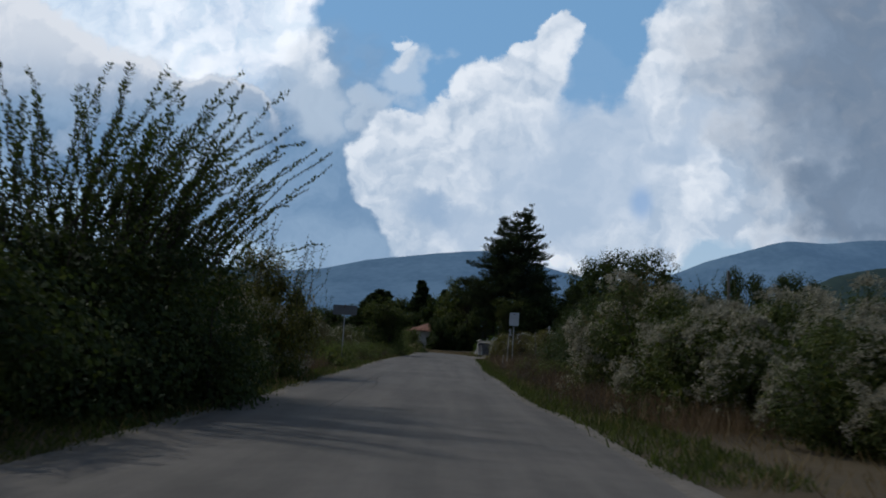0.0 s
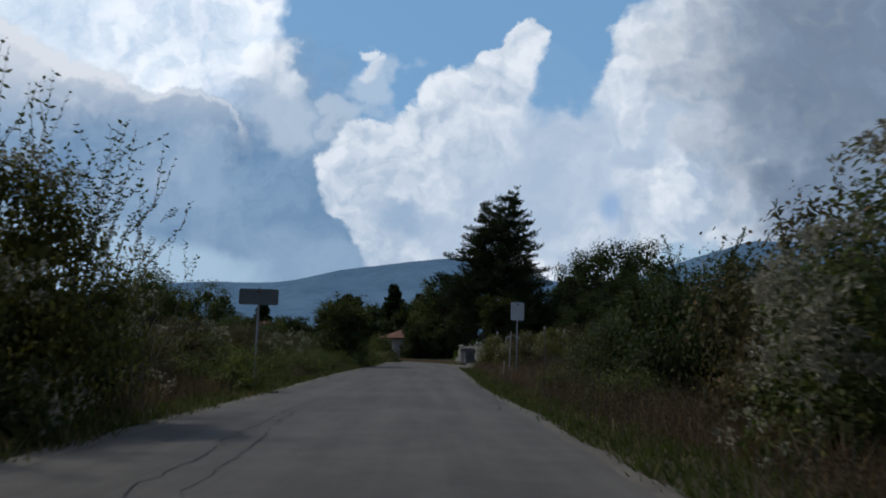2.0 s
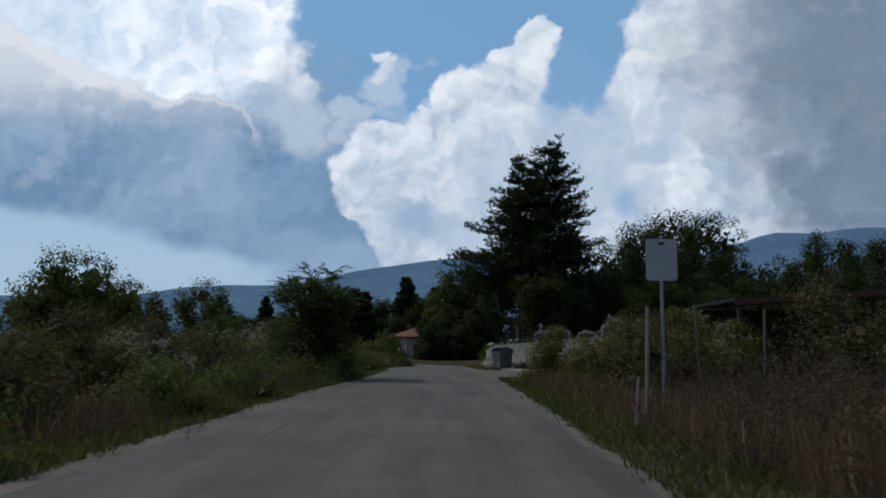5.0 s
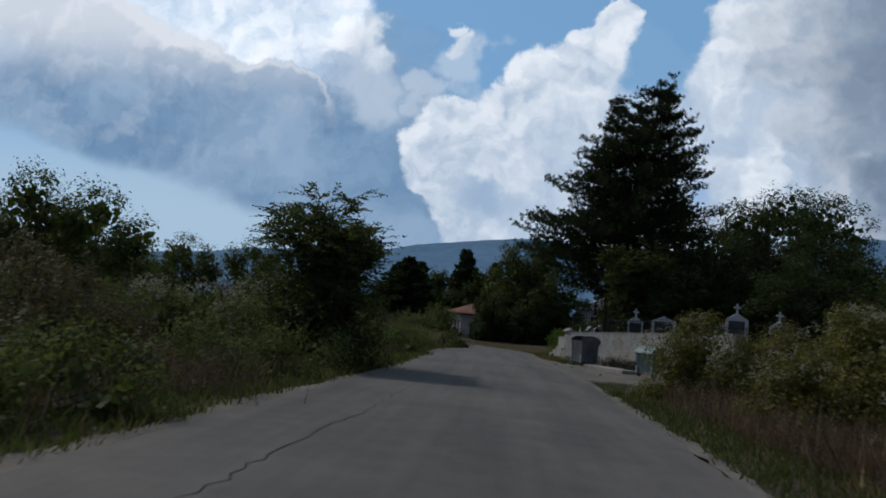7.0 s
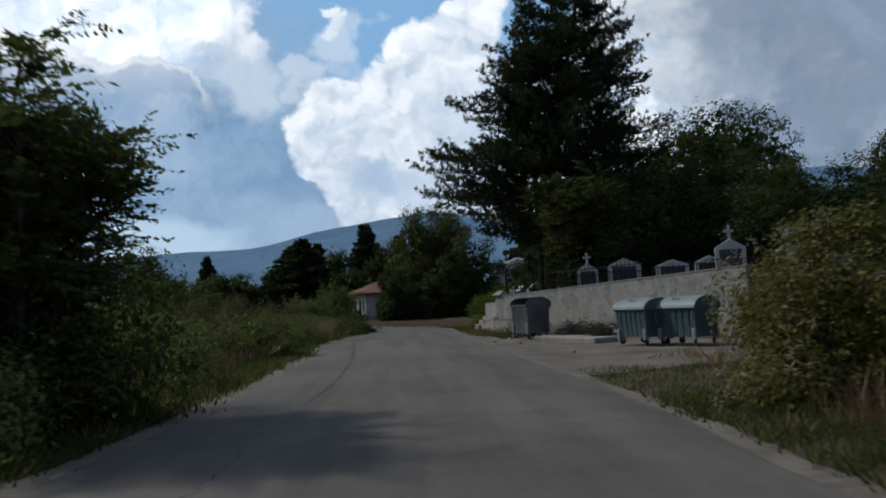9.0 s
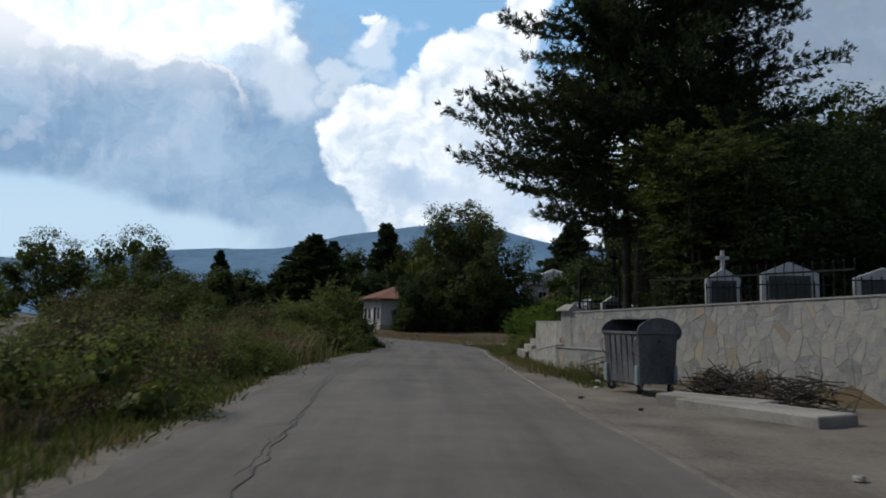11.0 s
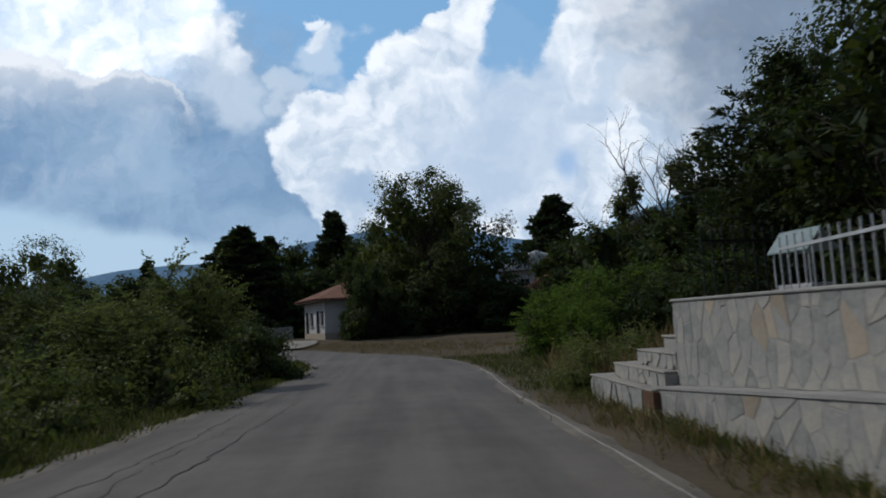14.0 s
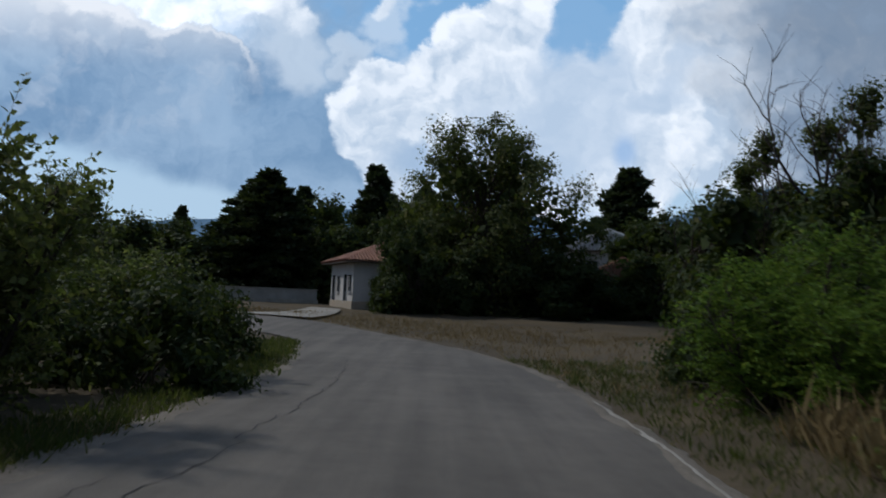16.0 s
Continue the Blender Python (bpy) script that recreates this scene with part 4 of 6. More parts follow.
big = tree("broadleaf_tree", broadleaf_meshes(41, 13.6, 6.9, 1.0, 250, 180, 0.24, 1.05, 0.26), LEAF_MID, "large dense green broadleaf tree beside the house", "trees round the bend")
big.matrix_basis = spot_at(3.5, 146.0)
second = tree("broadleaf_tree", broadleaf_meshes(42, 10, 5.2, 0.1, 100, 50, 0.4, 1.15, 0.2), LEAF_DARK, "dark broadleaf tree at the edge of the wood", "trees round the bend")
plant(second, ((9.0, 143, 0.7, 0.42), (-1.5, 138.6, 0.42, 0.5), (-13.5, 163, 0.95, 1.05), (-2.5, 168, 0.9, 1.15), (-26, 160, 1.0, 0.72), (6, 165, 1.1, 1.0), (18.5, 152, 0.9, 0.85), (27, 150, 1.1, 1.05), (-34, 172, 1.2, 0.75), (20, 140, 0.9, 0.75), (14.5, 122, 0.75, 0.66),
               (20.5, 121, 0.9, 0.85), (26, 128, 1.0, 0.95), (-9.5, 178, 1.0, 1.1), (31, 138, 1.1, 1.1), (34, 160, 1.3, 1.2), (-19.5, 176, 0.9, 1.0), (40, 125, 1.2, 1.2), (13.5, 146, 0.6, 0.34), (1.5, 152, 0.8, 0.6), (17.5, 146, 0.8, 0.5), (-8, 158, 0.8, 0.7), (-17, 164, 0.9, 0.7), (-24, 166, 1.0, 0.62), (22, 157, 1.0, 0.8), (-30, 158, 0.9, 0.5), (-40, 168, 1.1, 0.7), (7.6, 141.6, 0.6, 0.42), (-2.1, 140.0, 0.34, 0.62), (-3.2, 139.4, 0.2, 0.3), (0.9, 140.8, 0.45, 0.42), (4.2, 141.2, 0.55, 0.45), (10.8, 142.5, 0.6, 0.3)))
walnut = tree("walnut_tree", broadleaf_meshes(43, 15.5, 6.4, 1.0, 190, 110, 0.25, 1.15, 0.28, 0.8, 0.3), LEAF_DARK, "tall dark broadleaf tree behind the graveyard", "graveyard trees")
plant(walnut, ((23.4, 107, 0.98, 0.94), (31.0, 117, 0.86, 1.08), (46, 117, 0.8, 0.95), (21.6, 113.5, 0.8, 0.88), (56, 122, 0.9, 1.0)))
round_tree = tree("round_tree", broadleaf_meshes(44, 9.6, 5.6, 0.1, 120, 80, 0.27, 1.1, 0.2), LEAF_MID, "rounded green tree in the fields", "field trees")
plant(round_tree, ((-13.6, 102.6, 0.48, 0.30), (-18.6, 104.0, 0.6, 0.28), (-28.5, 90, 0.86, 0.82), (-23.5, 76.5, 0.6, 0.68), (-55, 198, 1.5, 1.6), (-70, 196, 1.6, 1.5), (-40, 120, 0.8, 0.66), (-33, 140, 0.8, 0.6), (-55, 150, 0.9, 0.68), (-24, 135, 0.7, 0.5), (-80, 170, 1.5, 1.1), (-36, 106, 0.8, 0.66), (-52, 95, 0.9, 0.8), (-31, 70, 0.6, 0.6)))


def hedge_tree():
    return tree("graveyard_tree", broadleaf_meshes(45, 7.0, 3.2, 0.2, 110, 100, 0.14, 0.7, 0.12), LEAF_DARK, "dark green bushy tree over the graveyard wall", "graveyard trees")


plant(hedge_tree(), ((9.0, 83.6, 0.95, 0.72), (14.2, 79.6, 0.85, 0.6), (12.2, 86.0, 1.0, 0.85), (17.5, 81.5, 1.1, 0.68), (9.6, 93.5, 0.9), (14.5, 95.0, 1.1, 0.9), (17.0, 90.0, 1.2, 0.9), (11.3, 98.2, 0.9, 0.85), (17.5, 73.5, 0.9, 0.5), (23, 78, 1.2, 0.75), (18, 99, 1.2, 1.1)))


def pine_meshes(seed, h, r, clear, whorls, needle, lean=0.0, trunk=0.24, dense=1.0, point=0.9, tips=0.25, count=7, wide=0.19, cone=1.5, side_way=0.0):
    """A pine: whorls of long level branches that fork into twigs and turn up at the ends, each twig set with tufts of needles."""
    rng = np.random.default_rng(seed)
    wood, green = Shape(), Shape()
    axis = lambda z: np.array([lean * z * max(z / h, 0) ** 0.7, 0.02 * z * math.sin(z * 0.5), z])
    zs = np.linspace(-0.3, h * 0.985, 16)
    wood.tube([axis(z) for z in zs], trunk * (1 - np.clip(zs / h, 0, 1)) ** 0.8 + 0.02, 8)
    tp, td = [], []
    t = np.linspace(0, 1, 7)[:, None]
    for w in range(whorls):
        s = w / (whorls - 1)
        z = clear + (h * 0.975 - clear) * s
        reach = r * min(1.0, 0.62 + s * 1.8) * (1 - s ** cone) ** point + 0.3
        for k in range(7):
            a = k * 0.898 + w * 2.4 + rng.normal(0, 0.25)
            out = np.array([np.cos(a), np.sin(a), 0])
            L = reach * (0.5 + 0.58 * rng.random()) * (1 + side_way * out[0])
            b = axis(z + rng.normal(0, 0.3))
            rise = (-0.12 + 0.4 * s) * t + tips * t ** 2
            pts = b + out * L * t + np.array([0, 0, 1.0]) * L * rise * 0.6
            pts[1:] += rng.normal(0, 0.02 * L, (6, 3)) * [1, 1, 0.6]
            wood.tube(pts, np.linspace(0.055 * (1 - s) + 0.012, 0.006, 7), 4)
            side = np.cross(out, [0, 0, 1.0])
            twigs = max(int((3 + 2.6 * L) * dense), 4)
            for i in range(twigs):
                u = 0.18 + 0.82 * (i + rng.random()) / twigs
                q = np.array([np.interp(u, t[:, 0], pts[:, m]) for m in range(3)])
                way = unit(out * (0.55 + 0.5 * u) + side * (1 if i % 2 else -1) * rng.uniform(0.1, 1.0) + [0, 0, rng.uniform(-0.15, 0.85)])
                long = (0.3 + 0.2 * L * (1.1 - u)) * rng.uniform(0.7, 1.3)
                m = max(int(long / needle * 1.9), 3)
                v = np.linspace(0.2, 1, m)[:, None]
                p = q + way * long * v + np.array([0, 0, 0.25]) * long * v ** 2
                tp.append(p + rng.normal(0, 0.06, p.shape))
                td.append(np.repeat(unit(way + [0, 0, 0.3])[None], m, 0))
                if i % 2 == 0:
                    wood.tube(np.stack([q, q + way * long * 0.5, p[-1]]), [0.012, 0.009, 0.004], 3)
    p, d = np.concatenate(tp), np.concatenate(td)
    q, e = np.repeat(p, count, 0), np.repeat(d, count, 0)
    e = unit(e * 0.9 + rng.normal(0, 0.6, e.shape))
    green.leaves(q, e, needle * (0.7 + 0.5 * rng.random(len(q))), wide, rng)
    return wood.mesh("trunk"), green.mesh("crown")


pine = tree("pine_tree", pine_meshes(51, 16.6, 6.8, 3.4, 33, 0.23, 0.155, 0.27, 1.35, 0.85, 0.16, count=10, wide=0.17, cone=1.45, side_way=-0.04), NEEDLE, "tall dark pine with long level branches", "pines", spot_at(6.1, 86.0, 1.0, 0, 0.97) @ Matrix.Diagonal((0.97, 0.62, 1, 1)))
pine_low = tree("pine_tree", pine_meshes(52, 13.6, 4.6, 2.2, 17, 0.4, 0.01, 0.22, 0.9, 0.8, count=4, wide=0.3), NEEDLE, "dark pine standing behind the graveyard wall", "pines")
plant(pine_low, ((10.6, 90.5, 0.9, 0.72), (14.8, 87.5, 0.8, 0.55), (9.6, 97.5, 0.7, 0.5), (19.5, 94.5, 0.9, 0.6)))
spire = tree("pine_tree", pine_meshes(53, 16.2, 2.1, 6.5, 18, 0.23, 0.0, 0.12, 1.3, 1.0, count=10, wide=0.16), NEEDLE, "slender pine beside the tall one", "pines", spot_at(5.8, 86.4, 1.0, 0, 0.94))
spruce = tree("spruce_tree", pine_meshes(54, 15.4, 5.2, 0.2, 26, 0.6, 0.0, 0.2, 1.3, 0.9, 0.0, count=4, wide=0.42, cone=1.3), NEEDLE, "dense dark cone-shaped conifer", "far conifers")
plant(spruce, ((-6.8, 174, 1.05, 1.0), (-15.2, 157, 1.2, 0.76), (21.0, 171, 1.35, 1.02), (-47.3, 226, 0.9, 1.0), (-1.2, 179, 0.9, 0.9), (-14.9, 172, 0.8, 0.8), (-17.6, 159, 1.0, 0.68)))


def bare_tree_mesh(seed, h, spread, trunk):
    rng = np.random.default_rng(seed)
    wood = Shape()

    def limb(b, way, length, r, depth):
        pts = [np.asarray(b, float)]
        d = unit(np.asarray(way, float))
        for _ in range(6):
            d = unit(d + rng.normal(0, 0.17, 3) + [0, 0, 0.05])
            pts.append(pts[-1] + d * length / 6)
        pts = np.stack(pts)
        wood.tube(pts, np.linspace(r, r * 0.35, 7), 5 if depth < 2 else 3)
        if depth < 3:
            for k in range(6 if depth == 0 else 5):
                i = rng.integers(2, 7)
                a = rng.random() * 6.283
                w = d * 0.8 + spread * np.array([np.cos(a), np.sin(a), 0.35])
                limb(pts[i], w, length * (0.45 + 0.2 * rng.random()), r * 0.42, depth + 1)

    limb((0, 0, -0.2), (0.05, 0, 1), h * 0.55, trunk, 0)
    return smooth(wood.mesh("bare_tree"))


bare = tagged(part("bare_tree", bare_tree_mesh(61, 14.0, 1.15, 0.22), BARK), "leafless grey dead tree above the thicket", "tree", "bare trees")
plant(bare, ((20.3, 126.0, 1.04), (25.5, 125.6, 1.0), (16.0, 137.5, 0.92), (-26.5, 84, 0.5), (16.2, 139.5, 0.75)))


def wand_meshes(seed, n, h):
    """A fan of long thin shoots with few leaves, from one root."""
    rng = np.random.default_rng(seed)
    wood, green = Shape(), Shape()
    for k in range(n):
        a = rng.random() * 6.283
        way = np.array([0.42 * np.cos(a), 0.42 * np.sin(a), 1.0]) * [1, 1, 1]
        way[:2] *= 0.3 + rng.random()
        L = h * (0.62 + 0.4 * rng.random())
        shoot(wood, green, rng, np.append(rng.normal(0, 0.12, 2), -0.1), way, L, 0.08, 14, 0.1 * rng.random(), 0.017, 0.5, 0.1, 0.62)
        for j in range(3):
            s = 0.5 + 0.35 * rng.random()
            b = unit(way) * L * s
            shoot(wood, green, rng, b, way + rng.normal(0, 0.35, 3), L * 0.22, 0.075, 7, 0.05, 0.007, 0.5, 0.1, 0.3)
    return wood.mesh("branch_work"), green.mesh("foliage"), None


wands = shrub("sapling", wand_meshes(62, 9, 4.6), LEAF_DARK, Matrix(), "thin sapling shoots with few leaves above the bushes", "roadside elm growth", "shrub", DEAD)
plant(wands, ((-5.2, 25.4, 1.0), (-4.8, 27.0, 0.75), (-5.9, 26.2, 1.15), (-6.8, 24.6, 1.2), (-7.2, 22.6, 1.15), (-6.4, 20.8, 1.0), (6.8, 22.0, 0.8), (8.0, 25.6, 0.9)))
crown_top = tree("thin_tree", broadleaf_meshes(46, 14.0, 2.6, 5.0, 60, 100, 0.2, 0.8, 0.16), LEAF_MID, "thin-crowned green tree beside the dead one", "trees round the bend")
plant(crown_top, ((22.6, 131.2, 1.0, 1.0), (17.2, 130, 0.85, 0.78)))


# ---- grass and weeds: past counting, one object each ----
def blades(name, mat, label, spots, seed, height, lean=0.5, width=0.012):
    rng = np.random.default_rng(seed)
    g = Shape()
    for x0, x1, y0, y1, n, tall in spots:
        k = n // 6
        cx, cy = x0 + (x1 - x0) * rng.random(k), y0 + (y1 - y0) * rng.random(k)
        L, R = curve(ROAD_LEFT, 600), curve(ROAD_RIGHT, 600)
        base = np.where(np.asarray(x0 + x1) < 0, np.interp(cy, L[:, 1], L[:, 0]), np.interp(cy, R[:, 1], R[:, 0]))
        cx = cx + base
        c = np.repeat(np.stack([cx, cy], -1), 6, 0) + rng.normal(0, 0.09, (k * 6, 2))
        z = ground_z(c[:, 0], c[:, 1]) - 0.01
        p = np.column_stack([c, z])
        d = np.column_stack([rng.normal(0, lean, (len(p), 2)), np.ones(len(p))])
        size = height * tall * np.repeat(0.5 + 0.8 * rng.random(k), 6) * (0.6 + 0.6 * rng.random(len(p)))
        g.leaves(p, d, size, width / height * 2.0, rng)
    tagged(part(name, g.mesh(name), mat), label, "grass", kind="stuff")


blades("verge_grass", GRASS, "short green grass along the road's edges",
       ((-1.3, -0.1, 8, 62, 24000, 1.0), (-1.5, -0.1, 62, 100, 19200, 1.1), (-1.2, -0.1, 98, 116, 9600, 1.0), (0.1, 1.5, 10, 62, 27200, 1.0), (0.9, 2.2, 82, 96, 6000, 1.0), (0.3, 3.5, 95, 112, 8000, 1.0), (0.2, 3.4, 59, 66, 9000, 0.55), (1.1, 1.9, 79, 92, 6000, 0.8)) , 71, 0.17, 0.55, 0.0095)
blades("dry_grass", STRAW, "straw-coloured dry grass on the verge and field",
       ((0.6, 3.2, 8, 60, 5000, 0.9), (0.5, 1.9, 82, 92, 2500, 0.8), (1.7, 6.5, 91.5, 101, 12000, 2.3), (0.4, 14, 104, 138, 15000, 0.8), (-1.0, -0.1, 10, 100, 4000, 0.8), (2.5, 7, 60, 68, 3000, 1.0), (0.2, 9, 120, 142, 9000, 0.9)), 72, 0.27, 0.5, 0.009)


blades("brown_grass", BROWNGRASS, "rust-brown dry grass and stems standing on the verges",
       ((1.3, 3.2, 14, 38, 11000, 0.8), (1.3, 7.5, 37, 53, 26000, 1.0), (1.2, 4.5, 53, 60, 7000, 0.8), (-4.2, -1.0, 22, 60, 15000, 0.8), (-4.6, -1.5, 79.5, 90, 15000, 1.45), (-4.0, -1.3, 66, 80, 6000, 0.8)), 76, 0.62, 0.28, 0.008)


def weed_meshes(seed, n, h, spread, leaf_len=0.08):
    rng = np.random.default_rng(seed)
    wood, green = Shape(), Shape()
    for _ in range(n):
        b = np.append(rng.normal(0, spread, 2), -0.05)
        shoot(wood, green, rng, b, [rng.normal(0, 0.25), rng.normal(0, 0.25), 1.0], h * (0.5 + 0.7 * rng.random()), leaf_len, 13, 0.18, 0.0045, 0.35, 0.1, 0.2)
    return wood.mesh("branch_work"), green.mesh("foliage"), None


weeds = shrub("dry_weed", weed_meshes(73, 120, 1.05, 0.75, 0.05), LEAF_RUST, Matrix(), "dry brown weeds standing on the verge", "dry weeds", "weeds", DEAD)
plant(weeds, ((3.7, 26.6, 0.9), (3.9, 31.6, 1.0), (4.6, 40.8, 1.1), (5.6, 43.4, 1.3), (4.2, 43.0, 0.9), (5.0, 46.4, 1.1), (6.8, 45.6, 1.3), (6.6, 48.4, 1.2), (8.2, 42.4, 1.4), (3.9, 36.6, 0.9), (4.2, 52.4, 0.9), (3.9, 56.4, 0.9), (-5.7, 30.2, 0.9), (-5.3, 42.8, 0.85),
              (-5.2, 53.4, 0.9), (-7.6, 59.6, 1.1), (-7.6, 85.6, 1.1), (9.0, 47.5, 1.4), (4.4, 60.8, 0.7), (-10.2, 45.0, 1.1), (3.6, 24.6, 0.8), (3.3, 17.4, 0.7), (3.4, 20.0, 0.8), (3.5, 28.6, 0.9), (3.6, 34.0, 0.8), (3.5, 40.0, 0.8),
              (-6.6, 84.2, 1.2), (-5.5, 87.2, 1.0), (-7.4, 87.0, 1.3), (-5.8, 80.2, 1.1), (-7.0, 79.0, 1.3), (-8.4, 83.8, 1.6)))


def reed_mesh(seed, n, h):
    rng = np.random.default_rng(seed)
    g = Shape()
    for _ in range(n):
        b = np.append(rng.normal(0, 0.55, 2), 0)
        a = rng.random() * 6.283
        out = np.array([np.cos(a), np.sin(a), 0]) * (0.35 + 0.5 * rng.random())
        t = np.linspace(0, 1, 7)[:, None]
        L = h * (0.6 + 0.5 * rng.random())
        pts = b + np.array([0, 0, 1]) * L * (t - 0.45 * t ** 3) + out * L * t ** 2 * 0.7
        g.tube(pts, np.linspace(0.012, 0.002, 7), 3)
    return g.mesh("reed_clump")


reed = tagged(part("reed_clump", reed_mesh(74, 80, 2.1), REED), "tall dry straw-coloured reeds bending over", "reeds", "reed clumps", kind="stuff")
plant(reed, ((-4.45, 86.2, 0.9), (-5.1, 87.5, 0.95), (-4.9, 84.8, 0.72), (5.0, 94.2, 0.62), (6.2, 95.6, 0.6)))


# ---- waste containers by the wall ----
def lid_shell(a0, a1, r=0.52, half=0.70, steps=14, thick=0.025):
    """Part of a half-round lid, from angle a0 (front) to a1 (back)."""
    bm = bmesh.new()
    rows = []
    for i in range(steps + 1):
        a = radians(a0 + (a1 - a0) * i / steps)
        rows.append([bm.verts.new((x, -math.cos(a) * q, 0.94 + math.sin(a) * q * (0.40 if a0 > 10 else 0.56))) for q in (r, r + thick) for x in (-half, half)])
    for p, q in zip(rows, rows[1:]):
        for i, j in ((0, 1), (3, 2), (1, 3), (2, 0)):
            bm.faces.new((p[i], p[j], q[j], q[i]))
    for p in (rows[0], rows[-1]):
        bm.faces.new((p[0], p[1], p[3], p[2]))
    bmesh.ops.recalc_face_normals(bm, faces=bm.faces)
    return bm


def container(at, paint, lid_paint, opened, label):
    root = thing("waste_container", at, label, "bin", "waste containers")
    bm = bmesh.new()
    ring = lambda w, d, z: [bm.verts.new(p) for p in ((-w, -d, z), (w, -d, z), (w, d, z), (-w, d, z))]
    loops = [ring(0.60, 0.42, 0.155 if opened else 0.21), ring(0.655, 0.47, 0.90), ring(0.69, 0.505, 0.91), ring(0.69, 0.505, 0.95), ring(0.645, 0.46, 0.95), ring(0.57, 0.39, 0.24)]
    for p, q in zip(loops, loops[1:]):
        for i in range(4):
            bm.faces.new((p[i], p[(i + 1) % 4], q[(i + 1) % 4], q[i]))
    bm.faces.new(loops[0][::-1])
    bm.faces.new(loops[-1])
    body = part("body", bm, paint, root)
    for x in (-0.44, -0.22, 0.0, 0.22, 0.44):
        bm = boxed(-0.022, 0.022, -0.018, 0.018, -0.33, 0.33, 0.006)
        part("rib", bm, paint, body, at=pose(x * 0.95, -0.447, 0.55, 5.8, 0, 0))
    for s in (-1, 1):
        bm = bmesh.new()
        arc = [(0.0, -0.5, 0.92)] + [(0, -math.cos(radians(a)) * 0.515, 0.94 + math.sin(radians(a)) * (0.21 if opened else 0.285)) for a in range(0, 181, 12)] + [(0, 0.5, 0.92)]
        front = [bm.verts.new(p) for p in arc]
        back = [bm.verts.new((0.03, p[1], p[2])) for p in arc]
        bm.faces.new(front)
        bm.faces.new(back[::-1])
        for i in range(len(arc)):
            j = (i + 1) % len(arc)
            bm.faces.new((front[i], back[i], back[j], front[j]))
        bmesh.ops.recalc_face_normals(bm, faces=bm.faces)
        part("end_plate", bm, paint, root, at=pose(s * 0.675 - 0.015, 0, 0))
        bm = rod(bmesh.new(), (s * 0.68, 0, 0.8), (s * 0.80, 0, 0.8), 0.022)
        part("trunnion", bm, paint, root)
        bm = bmesh.new()
        for a, b in (((s * 0.60, -0.49, 0.86), (s * 0.60, -0.55, 0.80)), ((s * 0.60, -0.55, 0.80), (s * 0.60, -0.55, 0.64)), ((s * 0.60, -0.55, 0.64), (s * 0.60, -0.46, 0.58))):
            rod(bm, a, b, 0.013, sides=6)
        part("handle", bm, ZINC, root)
        for d in (-1, 1):
            bm = boxed(-0.055, 0.055, -0.035, 0.035, 0.17, 0.46, 0.01)
            part("leg_guard", bm, LID, root, "pale scuffed leg plate", pose(s * 0.57, d * 0.455, -0.03))
            bm = bmesh.new()
            box(bm, -0.035, -0.025, -0.03, 0.03, 0.07, 0.2)
            box(bm, 0.025, 0.035, -0.03, 0.03, 0.07, 0.2)
            box(bm, -0.035, 0.035, -0.03, 0.03, 0.19, 0.21)
            fork = part("caster", bm, ZINC, root, "steel caster fork", pose(s * 0.53, d * 0.36, 0, 0, 0, 25 * s) @ Matrix.Diagonal((1, 1, 0.81 if opened else 1, 1)))
            part("wheel", rod(bmesh.new(), (-0.02, 0, 0.085), (0.02, 0, 0.085), 0.085, sides=14), RUBBER, fork, "black rubber wheel")
    part("lid", lid_shell(64, 212) if opened else lid_shell(2, 178), lid_paint, root, "half-round lid pushed back" if opened else "pale weathered closed lid")
    bm = bmesh.new()
    za, ya = (1.13, -0.24) if opened else (1.14, -0.36)
    for a, b in (((-0.11, ya, za), (-0.11, ya - 0.02, za + 0.06)), ((-0.11, ya - 0.02, za + 0.06), (0.11, ya - 0.02, za + 0.06)), ((0.11, ya - 0.02, za + 0.06), (0.11, ya, za))):
        rod(bm, a, b, 0.012, sides=6)
    part("lid_handle", bm, ZINC, root)
    return root


def stand(x, y, turn, lift=0.0):
    return pose(x, y, float(road_z(y)) + lift, 0, 0, turn)


container(stand(3.74, 78.18, -72, 0.005) @ Matrix.Diagonal((0.93, 0.93, 1.24, 1)), BINGREY, BINGREY, True, "open galvanised waste container on wheels by the wall")
container(stand(5.7, 71.9, -70) @ Matrix.Diagonal((0.95, 0.95, 0.98, 1)), TEAL, LID, False, "teal-grey waste container with closed pale lid")
container(stand(6.52, 71.0, -62) @ Matrix.Diagonal((0.95, 0.95, 0.98, 1)), TEAL, LID, False, "teal-grey waste container beside its twin, lid closed")


# ---- signs and posts ----
def rounded_plate(w, h, r, t):
    bm = bmesh.new()
    pts = []
    for cx, cz, a0 in ((w / 2 - r, h / 2 - r, 0), (-w / 2 + r, h / 2 - r, 90), (-w / 2 + r, -h / 2 + r, 180), (w / 2 - r, -h / 2 + r, 270)):
        pts += [(cx + r * math.cos(radians(a0 + a)), cz + r * math.sin(radians(a0 + a))) for a in (0, 30, 60, 90)]
    f = [bm.verts.new((x, -t / 2, z)) for x, z in pts]
    b = [bm.verts.new((x, t / 2, z)) for x, z in pts]
    bm.faces.new(f)
    bm.faces.new(b[::-1])
    for i in range(len(pts)):
        j = (i + 1) % len(pts)
        bm.faces.new((f[i], b[i], b[j], f[j]))
    bmesh.ops.recalc_face_normals(bm, faces=bm.faces)
    return bm


